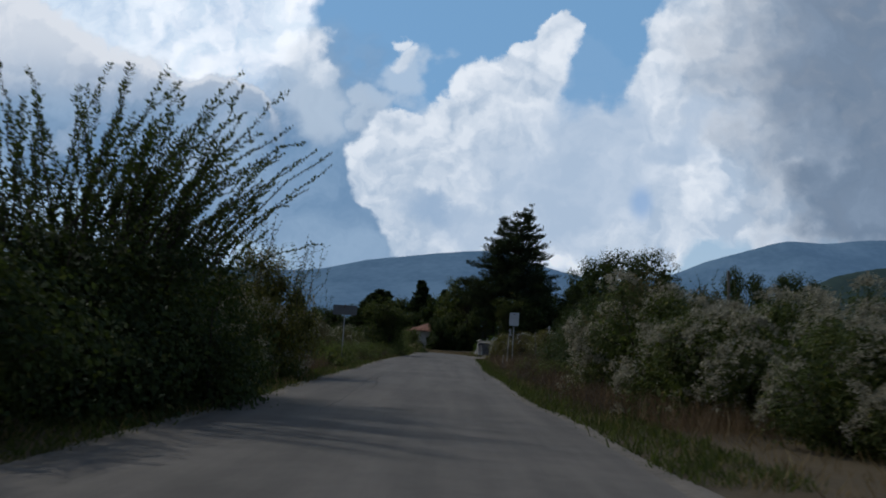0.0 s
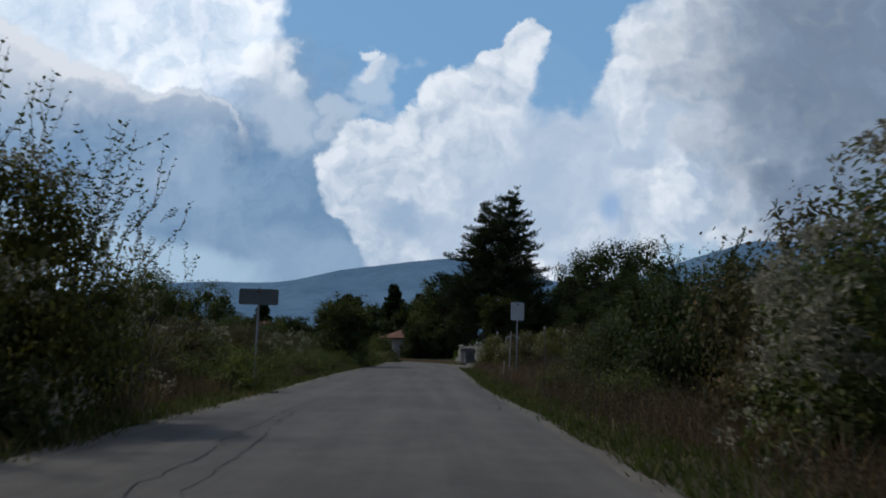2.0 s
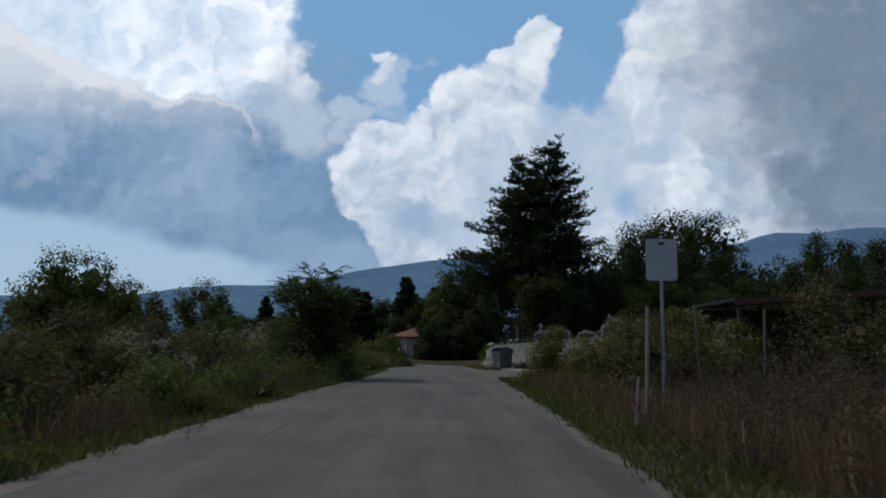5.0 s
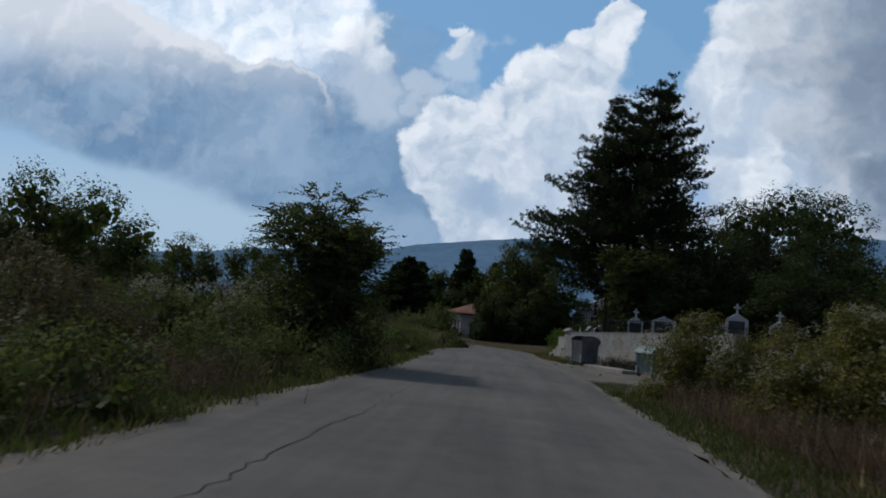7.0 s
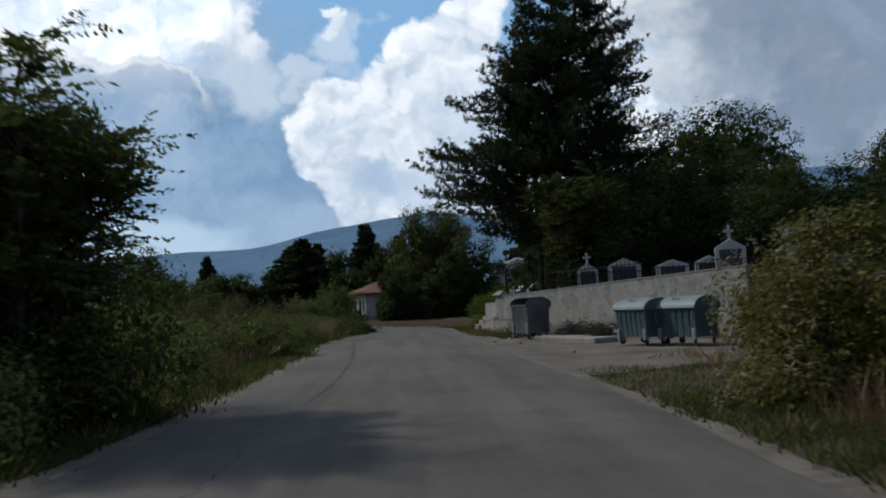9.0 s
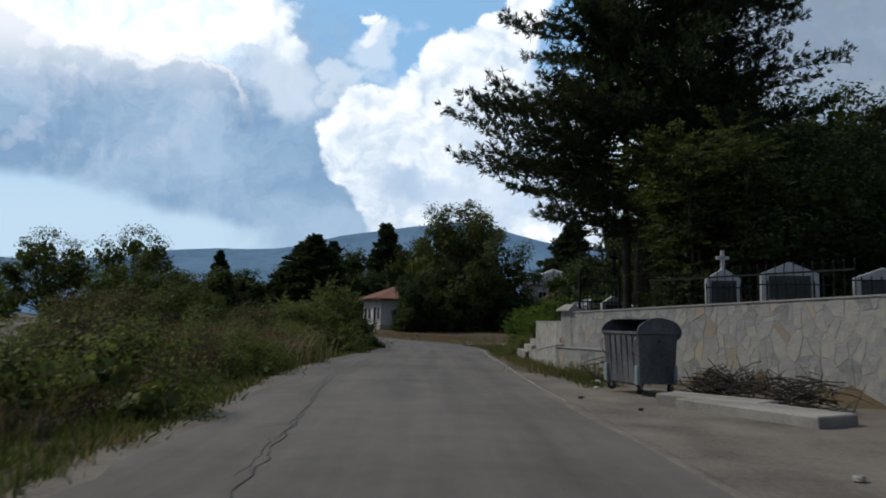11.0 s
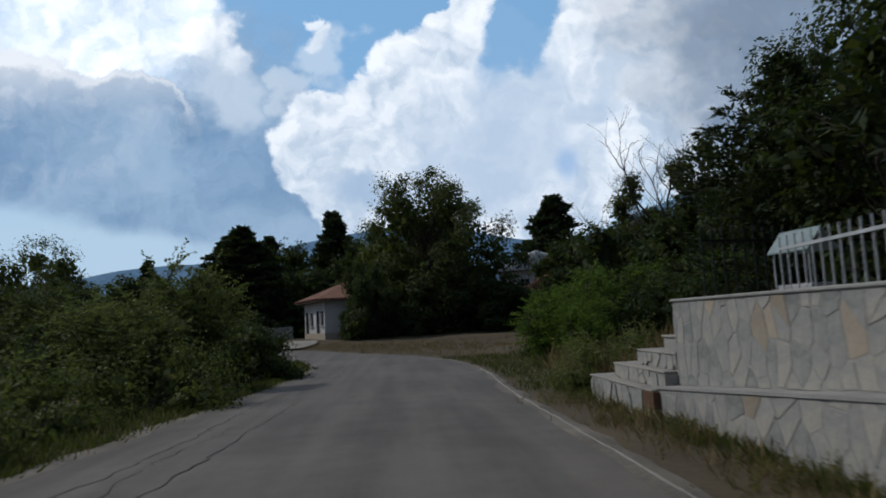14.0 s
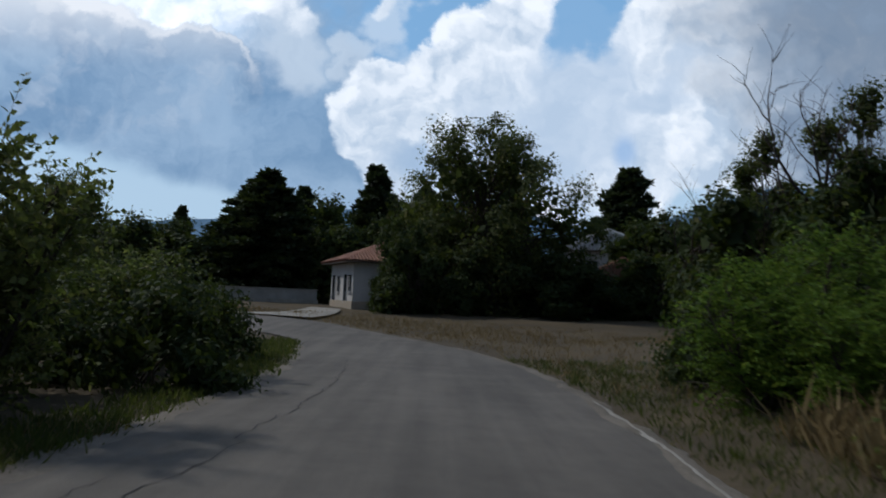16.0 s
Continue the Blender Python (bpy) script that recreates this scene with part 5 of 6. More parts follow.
def road_sign(name, x, y, w, h, z0, lean, mat, label, poles=(0,)):
    g = z_at(x, y)
    root = thing(name, pose(x, y, g, 0, lean, 0), label, "sign", "road signs")
    plate = part("plate", rounded_plate(w, h, 0.06, 0.012), mat, root, at=pose(0, 0, z0 + h / 2 - g))
    for s in (-0.28, 0.28):
        part("stiffener", boxed(-w * 0.42, w * 0.42, 0.008, 0.024, s * h - 0.014, s * h + 0.014), mat, plate)
    for p in poles:
        part("pole", rod(bmesh.new(), (p, 0.03, -0.3), (p, 0.03, z0 + h - g + 0.05), 0.028, sides=10), ZINC, root, "grey steel pole")
    part("bracket", boxed(-0.045, 0.045, -0.035, 0.065, z0 + h - g - 0.10, z0 + h - g - 0.06), RUST, root)


road_sign("road_sign", 3.68, 44.6, 0.55, 0.74, 2.46, 0.6, SIGNBACK, "back of an upright metal road sign on a pole")
road_sign("road_sign", -4.6, 34.4, 1.06, 0.43, 2.19, 0, GREYBACK, "back of a dark oblong place sign on a pole")


def post(name, x, y, h, r, lean, mat, label, tip=0.8):
    bm = rod(bmesh.new(), (0, 0, -0.3), (0, 0, h), r, r * tip, 8)
    bmesh.ops.bevel(bm, geom=[e for e in bm.edges if e.calc_length() < r * 1.2], offset=r * 0.15, segments=1, affect="EDGES")
    ob = part(name, bm, mat, at=pose(x, y, z_at(x, y), 0, lean, 0))
    tagged(ob, label, "post", "posts")


post("fence_post", 3.39, 44.7, 2.05, 0.038, 2, KERB, "pale leaning concrete fence post")
post("marker_stake", 3.1, 44.3, 0.85, 0.03, 4, KERB, "short pale stake in dry grass")
post("wooden_pole", 8.8, 25.7, 4.0, 0.055, -1, WOOD, "thin grey wooden pole above the bushes")
post("fence_post", 5.4, 47.6, 2.3, 0.04, -2, WOOD, "grey wooden fence post in the weeds")
post("fence_post", 7.2, 48.6, 2.3, 0.04, 2, WOOD, "grey wooden fence post in the weeds")


def shed():
    root = thing("open_shed", pose(14.2, 62.5, z_at(14.2, 62.5)), "dark open shed with a flat sloping roof", "shed")
    part("roof", boxed(-2.9, 3.2, -2.4, 2.4, 0, 0.14, 0.02), IRON, root, at=pose(0, 0, 3.45, 0, -4, 0))
    part("fascia", boxed(-2.9, 3.2, -2.44, -2.40, -0.12, 0.1), RUST, root, at=pose(0, 0, 3.45, 0, -4, 0))
    for x in (-2.6, 0.1, 2.8):
        for y in (-2.1, 2.1):
            part("post", boxed(x - 0.07, x + 0.07, y - 0.07, y + 0.07, -0.2, 3.42 + 0.07 * x), BARK, root)
    part("back_wall", boxed(-2.8, 3.0, 2.2, 2.28, -0.1, 3.2), BARK, root)


shed()


# ---- houses ----
def slab_roof(w, d, over, rise, hip, thick=0.09):
    """A hipped or gabled roof over w by d, eaves at z 0, with rolls of tiles."""
    x0, x1, y0, y1 = -over, w + over, -over, d + over
    if d >= w:
        a, b = Vector((w / 2, y0 + (hip * (w / 2 + over)), rise)), Vector((w / 2, y1 - (hip * (w / 2 + over)), rise))
    else:
        a, b = Vector((x0 + hip * (d / 2 + over), d / 2, rise)), Vector((x1 - hip * (d / 2 + over), d / 2, rise))
    c = [Vector(p) for p in ((x0, y0, 0), (x1, y0, 0), (x1, y1, 0), (x0, y1, 0))]
    if d >= w:
        return [(c[0], c[1], a, a), (c[1], c[2], b, a), (c[2], c[3], b, b), (c[3], c[0], a, b)]
    return [(c[0], c[1], b, a), (c[1], c[2], b, b), (c[2], c[3], a, b), (c[3], c[0], a, a)]


def house(name, at, w, d, h, over, rise, hip, roof_mat, label, openings=(), roll=0.24, plinth=True):
    root = thing(name, at, label, "house")
    wall = part("wall", boxed(0, w, 0, d, -0.4, h), PLASTER, root)
    if plinth:
        part("plinth", boxed(-0.05, w + 0.05, -0.05, d + 0.05, -0.45, 0.32, 0.01), TAN_STONE, root, "reddish stone plinth")
    part("eaves", boxed(-over * 0.92, w + over * 0.92, -over * 0.92, d + over * 0.92, h, h + 0.1), WOOD, root, "boarded eaves")
    shape = Shape()
    for p, q, r, s in slab_roof(w, d, over, rise, hip):
        n = (q - p).cross(s - p).normalized() if (s - p).length > 1e-6 else Vector((0, 0, 1))
        if n.z < 0:
            n = -n
        rolls = max(int((q - p).length / roll), 2)
        for i in range(rolls):
            t0 = (i + 0.5) / rolls
            foot = p.lerp(q, t0)
            along = (q - p).normalized()
            # how far this roll runs up before it meets the ridge or a hip
            u, best = (foot - p).dot(along), 1.0
            us, ur = (s - p).dot(along), (r - p).dot(along)
            total = (q - p).length
            if u < us:
                best = min(best, u / max(us, 1e-6))
            if u > ur:
                best = min(best, (total - u) / max(total - ur, 1e-6))
            up = (s - p) - along * us
            shape.tube(np.array([foot + n * 0.03, foot + up * best * 0.5 + n * 0.03, foot + up * best + n * 0.03]), [roll * 0.42] * 3, 6)
    roof = part("roof", shape.mesh("roof"), roof_mat, root, at=pose(0, 0, h + 0.12))
    bm = bmesh.new()
    for p, q, r, s in slab_roof(w, d, over, rise, hip):
        vs = [bm.verts.new(v) for v in ((p, q, r) if (r - s).length < 1e-6 else (p, q, r, s))]
        bm.faces.new(vs)
    bmesh.ops.recalc_face_normals(bm, faces=bm.faces)
    part("roof_deck", bm, roof_mat, root, at=pose(0, 0, h + 0.11))
    for kind, face, u, z, ow, oh in openings:
        m = pose(0, u, z, 0, 0, -90) if face == "left" else pose(u, 0, z)
        if kind == "window":
            frame_ob = part("window", rounded_plate(ow + 0.14, oh + 0.14, 0.01, 0.06), MARBLE, root, "white window frame", m @ pose(0, -0.01, 0))
            part("pane", boxed(-ow / 2, ow / 2, -0.05, -0.035, -oh / 2, oh / 2), PANE, frame_ob)
            part("mullion", boxed(-0.03, 0.03, -0.065, -0.03, -oh / 2, oh / 2), MARBLE, frame_ob)
            part("sill", boxed(-ow / 2 - 0.12, ow / 2 + 0.12, -0.12, -0.03, -oh / 2 - 0.1, -oh / 2 - 0.05), MARBLE, frame_ob)
        else:
            d_ob = part("door", rounded_plate(ow, oh, 0.01, 0.07), PANE, root, "dark glazed door", m @ pose(0, -0.01, 0))
            part("door_frame", boxed(-ow / 2 - 0.06, -ow / 2, -0.06, 0, -oh / 2, oh / 2), MARBLE, d_ob)
            part("door_frame", boxed(ow / 2, ow / 2 + 0.06, -0.06, 0, -oh / 2, oh / 2), MARBLE, d_ob)
    return root


house("bend_house", pose(-5.5, 141.4, 0.62, 0, 0, 20), 7.2, 7.0, 2.95, 0.75, 1.75, 1.0, TILE, "low white house with a hipped terracotta roof",
      (("window", "left", 0.75, 1.55, 0.75, 1.15), ("door", "left", 2.1, 1.2, 0.9, 1.95), ("window", "left", 4.3, 1.5, 0.8, 1.1), ("door", "left", 5.9, 1.2, 0.95, 1.9)), plinth=True)
house("pale_house", pose(12.2, 161.5, 0.7, 0, 0, -24), 9, 9, 5.7, 0.5, 1.9, 0.0, LITTER, "far pale house with a light sheet roof", (("window", "front", 3.0, 4.2, 1.0, 1.2), ("window", "front", 6.0, 4.2, 1.0, 1.2)), roll=0.4, plinth=False)
house("tiled_house", pose(12.9, 151.0, 0.6, 0, 0, -20), 5, 5, 3.0, 0.5, 1.5, 0.0, TILE, "small white house with a red tiled roof among trees", (("window", "front", 2.5, 1.6, 0.9, 1.1),), plinth=False)
house("far_house", pose(-43.5, 199, 0.8, 0, 0, 10), 9, 7, 5.2, 0.5, 2.3, 0.3, TILE, "distant house with a faded red roof", (("window", "front", 3.0, 3.8, 1.0, 1.2), ("window", "front", 6.2, 3.8, 1.0, 1.2)), plinth=False)


def yard_wall():
    root = thing("yard_wall", pose(-9.5, 152, z_at(-9.5, 152), 0, 0, 6), "low pale yard wall beyond the house", "wall")
    part("footing", boxed(-9, 0, -0.16, 0.16, -0.2, 0.3, 0.01), KERB, root)
    part("panel", boxed(-8.9, -0.1, -0.1, 0.1, 0.3, 1.1, 0.01), MORTAR, root)
    part("coping", boxed(-9, 0, -0.17, 0.17, 1.1, 1.18, 0.015), KERB, root)


yard_wall()


# ---- graveyard: monuments, fence, gate ----
def monument(x, y, w, h, turn, label, cross=True, dark=True):
    g = z_at(x, y)
    root = thing("grave_monument", pose(x, y, g, 0, 0, turn), label, "grave", "grave monuments")
    part("plinth", boxed(-w * 0.6, w * 0.6, -0.5, 0.9, -0.1, 0.22, 0.02), KERB, root)
    bm = bmesh.new()
    prof = [(-w / 2, 0.22), (w / 2, 0.22), (w / 2, h * 0.78), (0, h), (-w / 2, h * 0.78)]
    f = [bm.verts.new((a, -0.09, z)) for a, z in prof]
    b = [bm.verts.new((a, 0.09, z)) for a, z in prof]
    bm.faces.new(f[::-1])
    bm.faces.new(b)
    for i in range(5):
        j = (i + 1) % 5
        bm.faces.new((f[i], f[j], b[j], b[i]))
    bmesh.ops.recalc_face_normals(bm, faces=bm.faces)
    bmesh.ops.bevel(bm, geom=bm.edges[:], offset=0.015, segments=1, affect="EDGES")
    part("headstone", bm, MARBLE, root, "white marble headstone")
    if dark:
        part("panel", boxed(-w * 0.36, w * 0.36, -0.105, -0.088, h * 0.3, h * 0.74), GRANITE, root, "dark inscription panel")
    if cross:
        bm = bmesh.new()
        box(bm, -0.045, 0.045, -0.04, 0.04, h - 0.05, h + 0.42, 0.008)
        box(bm, -0.15, 0.15, -0.04, 0.04, h + 0.20, h + 0.28, 0.008)
        part("cross", bm, MARBLE, root)
    for i in range(9):
        u = -w * 0.62 + w * 1.24 * i / 8
        part("railing_bar", rod(bmesh.new(), (u, -0.6, 0.0), (u, -0.6, 0.78), 0.014, sides=5), IRON, root)
    part("rail", boxed(-w * 0.64, w * 0.64, -0.615, -0.585, 0.68, 0.71), IRON, root)
    part("rail", boxed(-w * 0.64, w * 0.64, -0.615, -0.585, 0.16, 0.19), IRON, root)


for x, y, w, h, turn, label, cross in ((6.6, 81.0, 0.8, 1.2, -10, "narrow white gravestone with a small cross", True), (7.9, 80.4, 1.25, 1.25, -14, "broad white gabled grave monument with dark panel", False),
                                       (9.35, 79.2, 1.2, 1.0, -18, "low white grave monument behind railings", False), (10.2, 77.9, 1.0, 1.0, -20, "small white grave monument with railings", False),
                                       (10.1, 76.0, 0.95, 1.4, -22, "white gabled grave monument topped by a cross", True), (11.65, 75.2, 0.8, 1.15, -25, "white gravestone with a cross over the wall", True),
                                       (5.9, 88.6, 0.9, 1.2, 15, "white gravestone behind the pale fence", False), (7.3, 90.4, 0.8, 1.1, 10, "white gravestone near the gate", True)):
    monument(x, y, w, h, turn, label, cross)


def bar_fence(name, a, b, z0, z1, gap, r, mat, label, tips=False):
    a, b = Vector((*a, 0)), Vector((*b, 0))
    root = thing(name, pose(a.x, a.y, 0), label, "fence")
    n = max(int((b - a).length / gap), 2)
    me = None
    for i in range(n + 1):
        p = (b - a) * (i / n)
        if me is None:
            bm = rod(bmesh.new(), (0, 0, z0), (0, 0, z1), r, sides=6)
            if tips:
                rod(bm, (0, 0, z1), (0, 0, z1 + 0.09), r * 1.7, 0.002, 6)
            me = bpy.data.meshes.new("bar")
            bm.to_mesh(me)
            bm.free()
            me.materials.append(mat)
        part("bar", me, mat, root, at=pose(p.x, p.y, 0))
    turn = math.degrees(math.atan2(b.y - a.y, b.x - a.x))
    for z in (z0 + 0.15, z1 - 0.15):
        part("rail", boxed(0, (b - a).length, -0.02, 0.02, z - 0.018, z + 0.018), mat, root, at=pose(0, 0, 0, 0, 0, turn))


bar_fence("bar_fence", (4.75, 89.8), (4.3, 85.2), 1.3, 2.22, 0.2, 0.011, BARS, "pale upright bar fence above the wall")
bar_fence("iron_fence", (5.2, 82.2), (7.6, 77.3), 1.65, 2.75, 0.21, 0.010, IRON, "thin dark iron fence behind the wall", True)
bar_fence("iron_fence", (4.4, 91.2), (9.5, 93.0), 1.35, 2.5, 0.2, 0.012, IRON, "thin dark iron fence up the slope", True)


def gate():
    root = thing("iron_gate", pose(4.5, 84.6, 1.3, 0, 0, 40) @ Matrix.Diagonal((1.25, 1, 0.8, 1)), "dark green iron gate with arched top and cross", "gate")
    for x in (-0.75, 0.75):
        part("gate_post", boxed(x - 0.03, x + 0.03, -0.03, 0.03, -0.1, 2.0, 0.008), IRON, root)
    bm = bmesh.new()
    arc = [(-0.75 * math.cos(radians(a)), 0, 1.95 + 0.42 * math.sin(radians(a))) for a in range(0, 181, 15)]
    for p, q in zip(arc, arc[1:]):
        rod(bm, p, q, 0.025, sides=6)
        rod(bm, (p[0], 0, p[2] - 0.18), (q[0], 0, q[2] - 0.18), 0.015, sides=6)
    part("arch", bm, IRON, root)
    for i in range(9):
        x = -0.62 + 0.155 * i
        part("gate_bar", rod(bmesh.new(), (x, 0, 0.05), (x, 0, 1.9 + 0.36 * math.sqrt(max(1 - (x / 0.75) ** 2, 0))), 0.012, sides=6), IRON, root)
    for z in (0.2, 1.0, 1.75):
        part("gate_rail", boxed(-0.72, 0.72, -0.015, 0.015, z - 0.02, z + 0.02), IRON, root)
    bm = bmesh.new()
    box(bm, 0.50, 0.58, -0.03, 0.03, 2.0, 2.95)
    box(bm, 0.36, 0.72, -0.03, 0.03, 2.62, 2.72)
    part("cross", bm, IRON, root)


gate()


def grave_canopy(x, y, label):
    """A low white roofed tomb beside the fence."""
    root = thing("roofed_tomb", pose(x, y, z_at(x, y), 0, 0, 8) @ Matrix.Diagonal((0.32, 0.4, 0.74, 1)), label, "grave", "grave monuments")
    part("chest", boxed(-0.5, 0.5, -0.9, 0.9, 0, 0.6, 0.02), MARBLE, root)
    for a in (-0.55, 0.55):
        for b in (-0.85, 0.85):
            part("column", rod(bmesh.new(), (a, b, 0), (a, b, 1.25), 0.03, sides=8), BARS, root)
    for s in (-1, 1):
        part("roof_sheet", boxed(-0.42, 0.42, -1.0, 1.0, -0.015, 0.015), LID, root, "pale sheet of the pitched roof", pose(s * 0.35, 0, 1.38, 0, s * 28, 0))


grave_canopy(5.5, 90.6, "white tomb under a small pitched metal roof")

# ---- rubbish and brush by the wall ----
bm = bmesh.new()
rod(bm, (4.66, 82.3, 0.62), (4.02, 81.35, 0.66), 0.17, sides=18)
tagged(part("drain_pipe", bm, RUBBER), "black drain pipe sticking out of the wall", "pipe")
tagged(part("low_slab", boxed(-1.25, 1.25, -0.45, 0.45, -0.1, 0.13, 0.02), KERB, at=pose(4.6, 74.9, float(road_z(74.9)), 0, 0, -62)), "low broken concrete slab between the containers", "slab", "slabs")
tagged(part("low_slab", boxed(-0.9, 0.9, -0.35, 0.35, -0.1, 0.14, 0.02), KERB, at=pose(4.35, 76.0, float(road_z(76)) + 0.0, 0, 0, -50)), "low broken concrete slab by the open container", "slab", "slabs")


def crumple(seed, s):
    rng = np.random.default_rng(seed)
    bm = bmesh.new()
    bmesh.ops.create_icosphere(bm, subdivisions=2, radius=s)
    for v in bm.verts:
        v.co = Vector((v.co.x * 1.3, v.co.y, v.co.z * 0.5)) * (0.7 + 0.5 * rng.random())
    return bm


for k, (x, y, s, m, label) in enumerate(((3.35, 80.2, 0.09, LITTER, "crumpled white plastic bag on the verge"), (3.05, 78.9, 0.05, LITTER, "scrap of white litter in the grass"), (3.9, 80.9, 0.08, KERB, "pale lump of rubble by the wall"),
                                        (-4.35, 36.0, 0.10, RUBBER, "small dark stone at the road's edge"), (2.3, 76.9, 0.05, RUBBER, "dark clod on the dusty pull-in"), (2.9, 75.3, 0.04, RUBBER, "small dark clod on the dust"),
                                        (3.4, 70.4, 0.06, KERB, "pale stone on the pull-in"), (4.4, 67.8, 0.05, KERB, "pale stone on the pull-in"), (-4.6, 57.6, 0.10, LITTER, "white scrap in the roadside weeds"), (-4.5, 74.0, 0.09, LITTER, "white scrap in the roadside weeds"))):
    ob = part("litter" if m is LITTER else "rubble_stone", crumple(90 + k, s), m, at=pose(x, y, max(z_at(x, y), float(road_z(y)) - 0.01) + s * 0.2, 0, 0, k * 40))
    tagged(ob, label, "litter" if m is LITTER else "stone", "roadside litter")


def brush_pile(x, y, n, seed, label):
    rng = np.random.default_rng(seed)
    s = Shape()
    for _ in range(n):
        c = rng.normal(0, 0.35, 3) * [1, 1, 0.4] + [0, 0, 0.25]
        d = unit(rng.normal(0, 1, 3) * [1, 1, 0.45])
        L = 0.3 + 0.6 * rng.random()
        p = np.stack([c - d * L / 2, c + rng.normal(0, 0.05, 3), c + d * L / 2])
        p[:, 2] = np.maximum(p[:, 2], 0.01)
        s.tube(p, [0.010, 0.009, 0.004], 3)
    tagged(part("brush_pile", s.mesh("brush_pile"), BARK, at=pose(x, y, max(z_at(x, y), 0.12))), label, "brush", "brush piles", kind="stuff")


brush_pile(4.15, 80.6, 130, 81, "pile of dead brown branches against the wall")
brush_pile(5.0, 77.2, 260, 82, "pile of dead branches behind the container")
brush_pile(5.7, 75.9, 160, 83, "small heap of dead brown twigs")
more = shrub("dry_weed", weed_meshes(75, 90, 0.6, 0.55, 0.055), LEAF_OLIVE, Matrix(), "low yellowing weeds along the wall's foot", "dry weeds", "weeds", DEAD)
plant(more, ((2.95, 84.4, 0.7), (2.85, 86.4, 0.5), (3.3, 82.8, 0.8), (2.85, 88.4, 0.45), (3.5, 81.6, 0.8), (2.7, 90.2, 0.45), (2.7, 92.6, 0.6), (9.3, 70.6, 1.3), (8.6, 68.6, 1.2), (7.2, 66.2, 1.1)))


# ---- graveyard wall with crazy-paved facing ----
def cells(rng, length, low, high, size):
    """Uneven stones that tile a strip: Voronoi cells of jittered points."""
    pts, row, z = [], 0, -size * 0.5
    top = max(high(0), high(length))
    while z < top + size:
        n = int(length / size) + 2
        for i in range(-1, n + 1):
            pts.append(((i + 0.5 * (row % 2) + rng.uniform(-0.46, 0.46)) * size * rng.uniform(0.95, 1.05), z + rng.uniform(-0.44, 0.44) * size))
        z += size * 0.98
        row += 1
    pts = np.array(pts)
    out = []
    for p in pts:
        poly = [(0, low(0)), (length, low(length)), (length, high(length)), (0, high(0))]
        near = pts[np.argsort(((pts - p) ** 2).sum(1))[1:16]]
        for q in near:
            m, d = (p + q) / 2, q - p
            d = d / np.linalg.norm(d)
            m = m - d * 0.003
            new_poly = []
            for a, b in zip(poly, poly[1:] + poly[:1]):
                fa, fb = (a[0] - m[0]) * d[0] + (a[1] - m[1]) * d[1], (b[0] - m[0]) * d[0] + (b[1] - m[1]) * d[1]
                if fa <= 0:
                    new_poly.append(a)
                if fa * fb < 0:
                    t = fa / (fa - fb)
                    new_poly.append((a[0] + t * (b[0] - a[0]), a[1] + t * (b[1] - a[1])))
            poly = new_poly
            if len(poly) < 3:
                break
        if len(poly) >= 3:
            a = np.array(poly)
            area = 0.5 * abs(np.dot(a[:, 0], np.roll(a[:, 1], -1)) - np.dot(a[:, 1], np.roll(a[:, 0], -1)))
            if area > 0.006:
                out.append(a)
    return out


def clad(parent, m, length, low, high, size, seed, proud=0.004, tall=1.45):
    """Facing stones as parts of the wall: m takes (along, out, up) to the world of the wall."""
    rng = np.random.default_rng(seed)
    size = size * 0.72
    for a in cells(rng, length, lambda s: low(s) / tall, lambda s: high(s) / tall, size):
        a = a * [1, tall]
        c = a.mean(0)
        a = c + (a - c) * rng.uniform(0.945, 0.985) + rng.normal(0, 0.006, a.shape)
        k = len(a)
        d = proud * rng.uniform(0.4, 1.5)
        b = c + (a - c) * 0.972
        v = [(x - c[0], 0.01, z - c[1]) for x, z in a] + [(x - c[0], -d * 0.6, z - c[1]) for x, z in a] + [(x - c[0], -d, z - c[1]) for x, z in b]
        f = [tuple(range(2 * k, 3 * k))]
        for s in (0, k):
            f += [(s + i, s + (i + 1) % k, s + k + (i + 1) % k, s + k + i) for i in range(k)]
        me = bpy.data.meshes.new("stone")
        me.from_pydata(v, [], f)
        me.update()
        part("stone", me, TAN_STONE if rng.random() < 0.055 else STONE, parent, at=m @ pose(c[0], 0, c[1]))


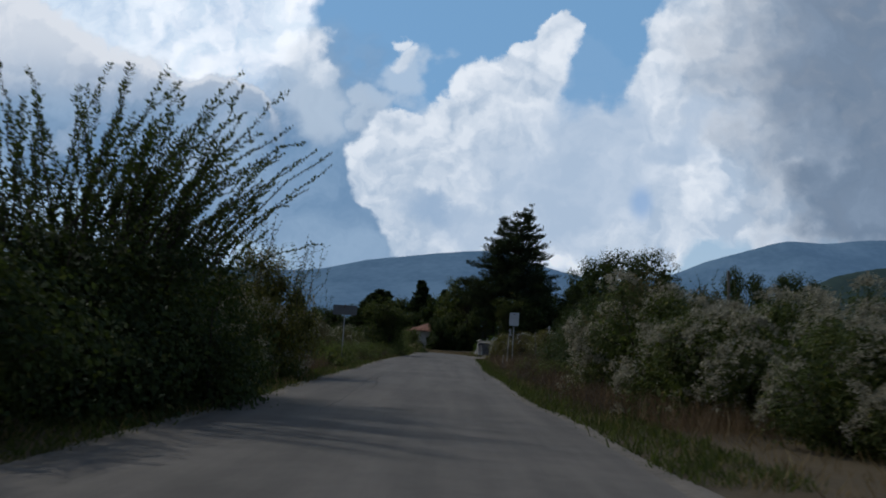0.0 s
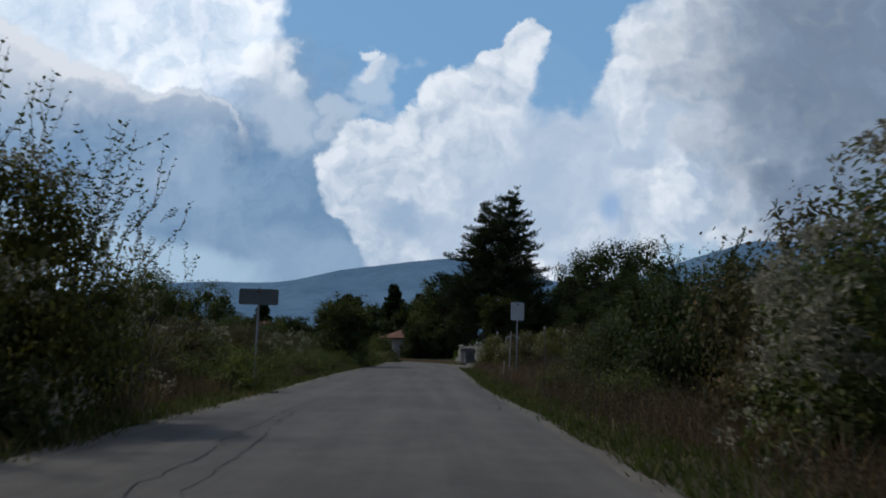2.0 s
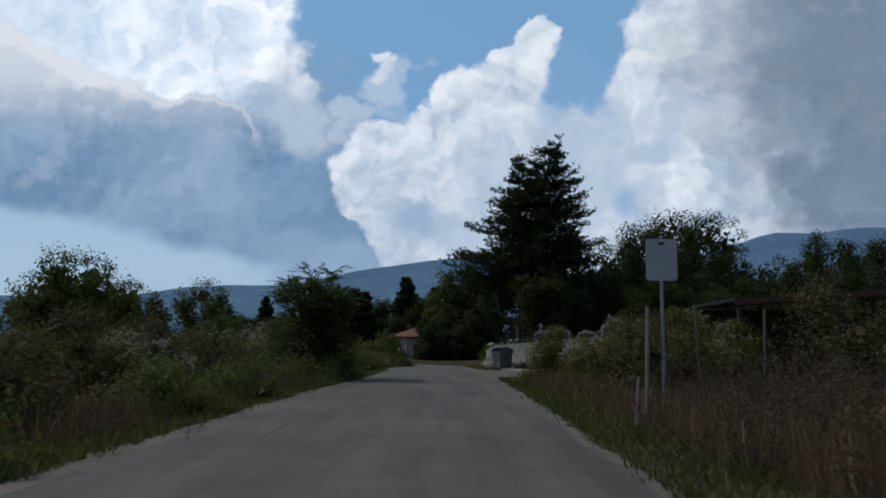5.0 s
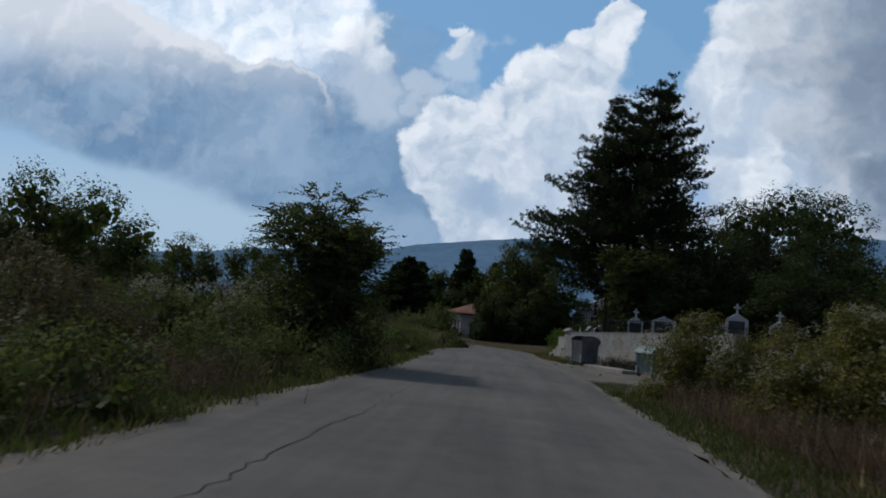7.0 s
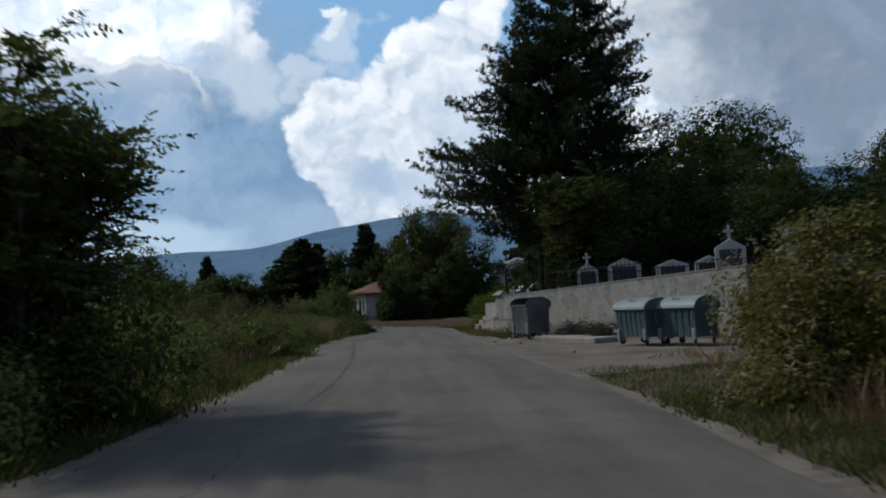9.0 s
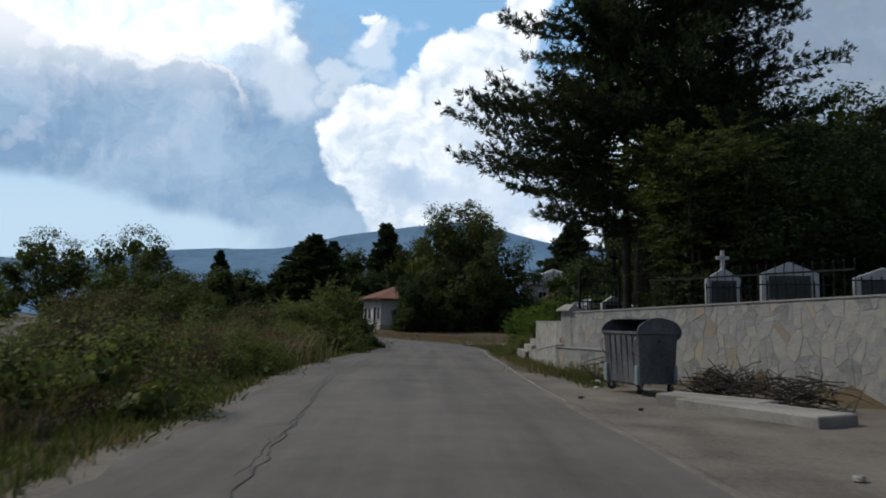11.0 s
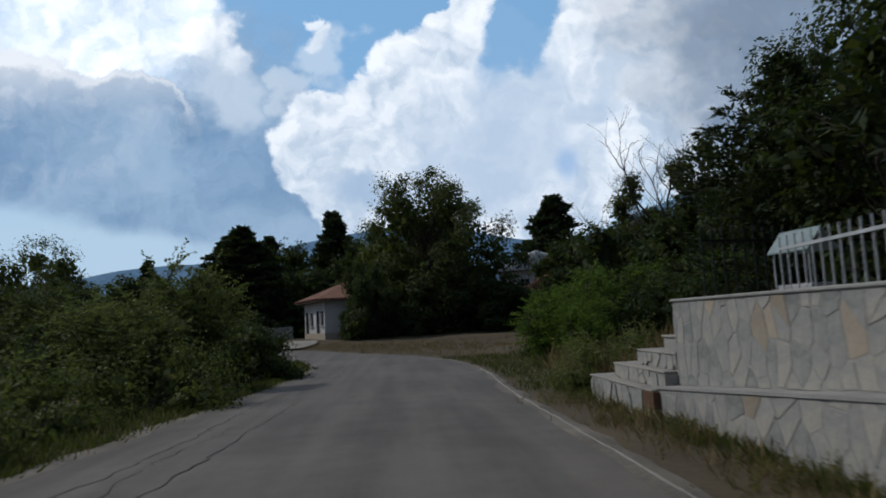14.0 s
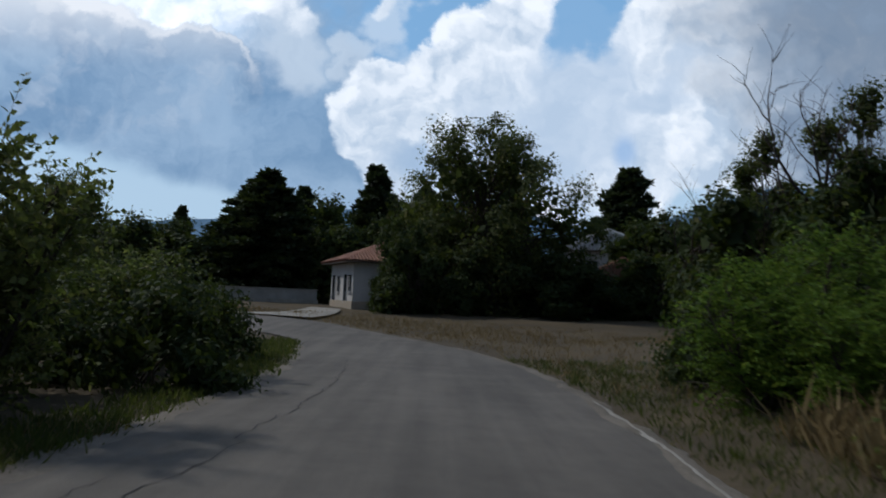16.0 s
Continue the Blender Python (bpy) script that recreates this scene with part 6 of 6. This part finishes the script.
def graveyard_wall():
    ax, ay = WALL_A
    bx, by = WALL_B
    L = math.hypot(bx - ax, by - ay)
    turn = math.degrees(math.atan2(ay - by, ax - bx))
    g = float(road_z(80)) - 0.12
    root = thing("graveyard_wall", pose(bx, by, 0, 0, 0, turn), "tall retaining wall faced with grey crazy paving", "wall", kind="structure")
    top = lambda s: 1.80 + (2.20 - 1.80) * s / L
    bm = bmesh.new()
    vs = [bm.verts.new(p) for p in ((0, 0, g), (L, 0, g), (L, 0, 2.16), (0, 0, 1.76), (0, 0.42, g), (L, 0.42, g), (L, 0.42, 2.16), (0, 0.42, 1.76))]
    for f in ((0, 1, 2, 3), (5, 4, 7, 6), (4, 0, 3, 7), (1, 5, 6, 2), (3, 2, 6, 7), (4, 5, 1, 0)):
        bm.faces.new([vs[i] for i in f])
    part("core", bm, MORTAR, root)
    bm = bmesh.new()
    vs = [bm.verts.new(p) for p in ((0, -0.025, 1.765), (L + 0.03, -0.025, 2.165), (L + 0.03, 0.46, 2.165), (0, 0.46, 1.765), (0, -0.025, 1.80), (L + 0.03, -0.025, 2.20), (L + 0.03, 0.46, 2.20), (0, 0.46, 1.80))]
    for f in ((3, 2, 1, 0), (4, 5, 6, 7), (0, 1, 5, 4), (2, 3, 7, 6), (1, 2, 6, 5), (3, 0, 4, 7)):
        bm.faces.new([vs[i] for i in f])
    part("coping", bm, MORTAR, root)
    part("footing", boxed(-0.22, 2.3, -0.2, 0.0, g, 0.80, 0.008), MORTAR, root)
    part("ledge", boxed(-0.22, 2.32, -0.23, 0.0, 0.80, 0.83, 0.008), MORTAR, root)
    clad(root, pose(-0.22, -0.202, 0), 2.52, lambda s: g, lambda s: 0.79, 0.33, 108)
    clad(root, pose(0, -0.002, 0), L, lambda s: g, lambda s: 1.76 + 0.4 * s / L, 0.315, 101)
    # the lower stretch past the pillar: upper face set back over a broad footing
    cx, cy = WALL_C
    M = math.hypot(cx - bx, cy - by)
    end = thing("end_wall", pose(cx, cy, 0, 0, 0, math.degrees(math.atan2(by - cy, bx - cx))), "low stretch of stone-faced wall with stepped end", "wall", kind="structure")
    g2 = float(road_z(90)) - 0.12
    part("core", boxed(0, M, 0, 0.4, g2, 1.50), MORTAR, end)
    part("coping", boxed(-0.03, M, -0.025, 0.43, 1.50, 1.54, 0.012), MORTAR, end)
    clad(end, pose(0, -0.002, 0), M, lambda s: 0.47 + 0.44 * s / M, lambda s: 1.50, 0.33, 102)
    clad(end, pose(0, 0.0, 0, 0, 0, -90) @ pose(-0.4, -0.002, 0), 0.4, lambda s: 0.5, lambda s: 1.5, 0.34, 107)
    bm = bmesh.new()
    foot = lambda z0, z1, y0, y1: [bm.verts.new(p) for p in ((-0.3, y0, z0[0]), (M - 0.03, y0, z0[1]), (M - 0.03, y1, z0[1]), (-0.3, y1, z0[0]), (-0.3, y0, z1[0]), (M - 0.03, y0, z1[1]), (M - 0.03, y1, z1[1]), (-0.3, y1, z1[0]))]
    hexa = ((3, 2, 1, 0), (4, 5, 6, 7), (0, 1, 5, 4), (2, 3, 7, 6), (1, 2, 6, 5), (3, 0, 4, 7))
    vs = foot((g2, g2), (0.42, 0.86), -0.26, 0.1)
    for f in hexa:
        bm.faces.new([vs[i] for i in f])
    part("footing", bm, MORTAR, end)
    bm = bmesh.new()
    vs = foot((0.42, 0.86), (0.45, 0.89), -0.28, 0.05)
    for f in hexa:
        bm.faces.new([vs[i] for i in f])
    part("footing_ledge", bm, MORTAR, end)
    clad(end, pose(0, -0.262, 0), M - 0.2, lambda s: g2, lambda s: 0.42 + 0.44 * s / (M - 0.2), 0.36, 103)
    for k, (far, z1, x1) in enumerate(((2.9, 0.40, -0.34), (2.15, 0.62, -0.16), (1.45, 0.84, 0.0), (0.85, 1.04, 0.16))):
        step = part("step", boxed(-far, 0.0 - 0.002 * k, x1, 0.75, g2 - 0.02 * k, z1, 0.015), MORTAR, end, "stone-faced step at the wall's end")
        part("tread", boxed(-far - 0.02, -0.004, x1 - 0.02, 0.75, z1, z1 + 0.03, 0.008), KERB, step)
    for k, (far, z1, x1) in enumerate(((2.9, 0.40, -0.34), (2.15, 0.62, -0.16), (1.45, 0.84, 0.0))):
        z0 = (g2, 0.43, 0.65)[k]
        clad(end, pose(-far, x1 - 0.002, 0), far - 0.35 * (k == 0), lambda s: z0, lambda s: z1, 0.30, 110 + k, 0.02)
    part("drain_mouth", boxed(-0.33, 0.05, -0.36, -0.2, 0.20, 0.40), RUST, end, "dark square drain opening")
    part("drain_mouth", boxed(M - 0.95, M - 0.75, -0.02, 0.1, 0.92, 1.06), RUST, end, "dark square drain opening")
    # pillar
    pil = thing("wall_pillar", pose(bx - 0.03, by, 0, 0, 0, turn), "stone-faced pillar with sloping cap", "pillar", kind="structure")
    part("shaft", boxed(-0.2, 0.25, 0.012, 0.45, g, 1.82), MORTAR, pil)
    clad(pil, pose(-0.2, 0.01, 0), 0.2, lambda s: g, lambda s: 1.82, 0.34, 104)
    clad(pil, pose(-0.202, 0.45, 0, 0, 0, -90), 0.44, lambda s: 0.3, lambda s: 1.82, 0.34, 105)
    bm = bmesh.new()
    vs = [bm.verts.new(p) for p in ((-0.31, -0.09, 1.82), (0.31, -0.09, 1.82), (0.31, 0.5, 1.82), (-0.31, 0.5, 1.82), (-0.31, -0.09, 1.86), (0.31, -0.09, 1.86), (0.31, 0.5, 1.86), (-0.31, 0.5, 1.86), (-0.2, 0.16, 2.02), (0.2, 0.16, 2.02))]
    for f in ((3, 2, 1, 0), (0, 1, 5, 4), (1, 2, 6, 5), (2, 3, 7, 6), (3, 0, 4, 7), (4, 5, 9, 8), (6, 7, 8, 9), (5, 6, 9), (7, 4, 8)):
        bm.faces.new([vs[i] for i in f])
    part("cap", bm, KERB, pil)


graveyard_wall()
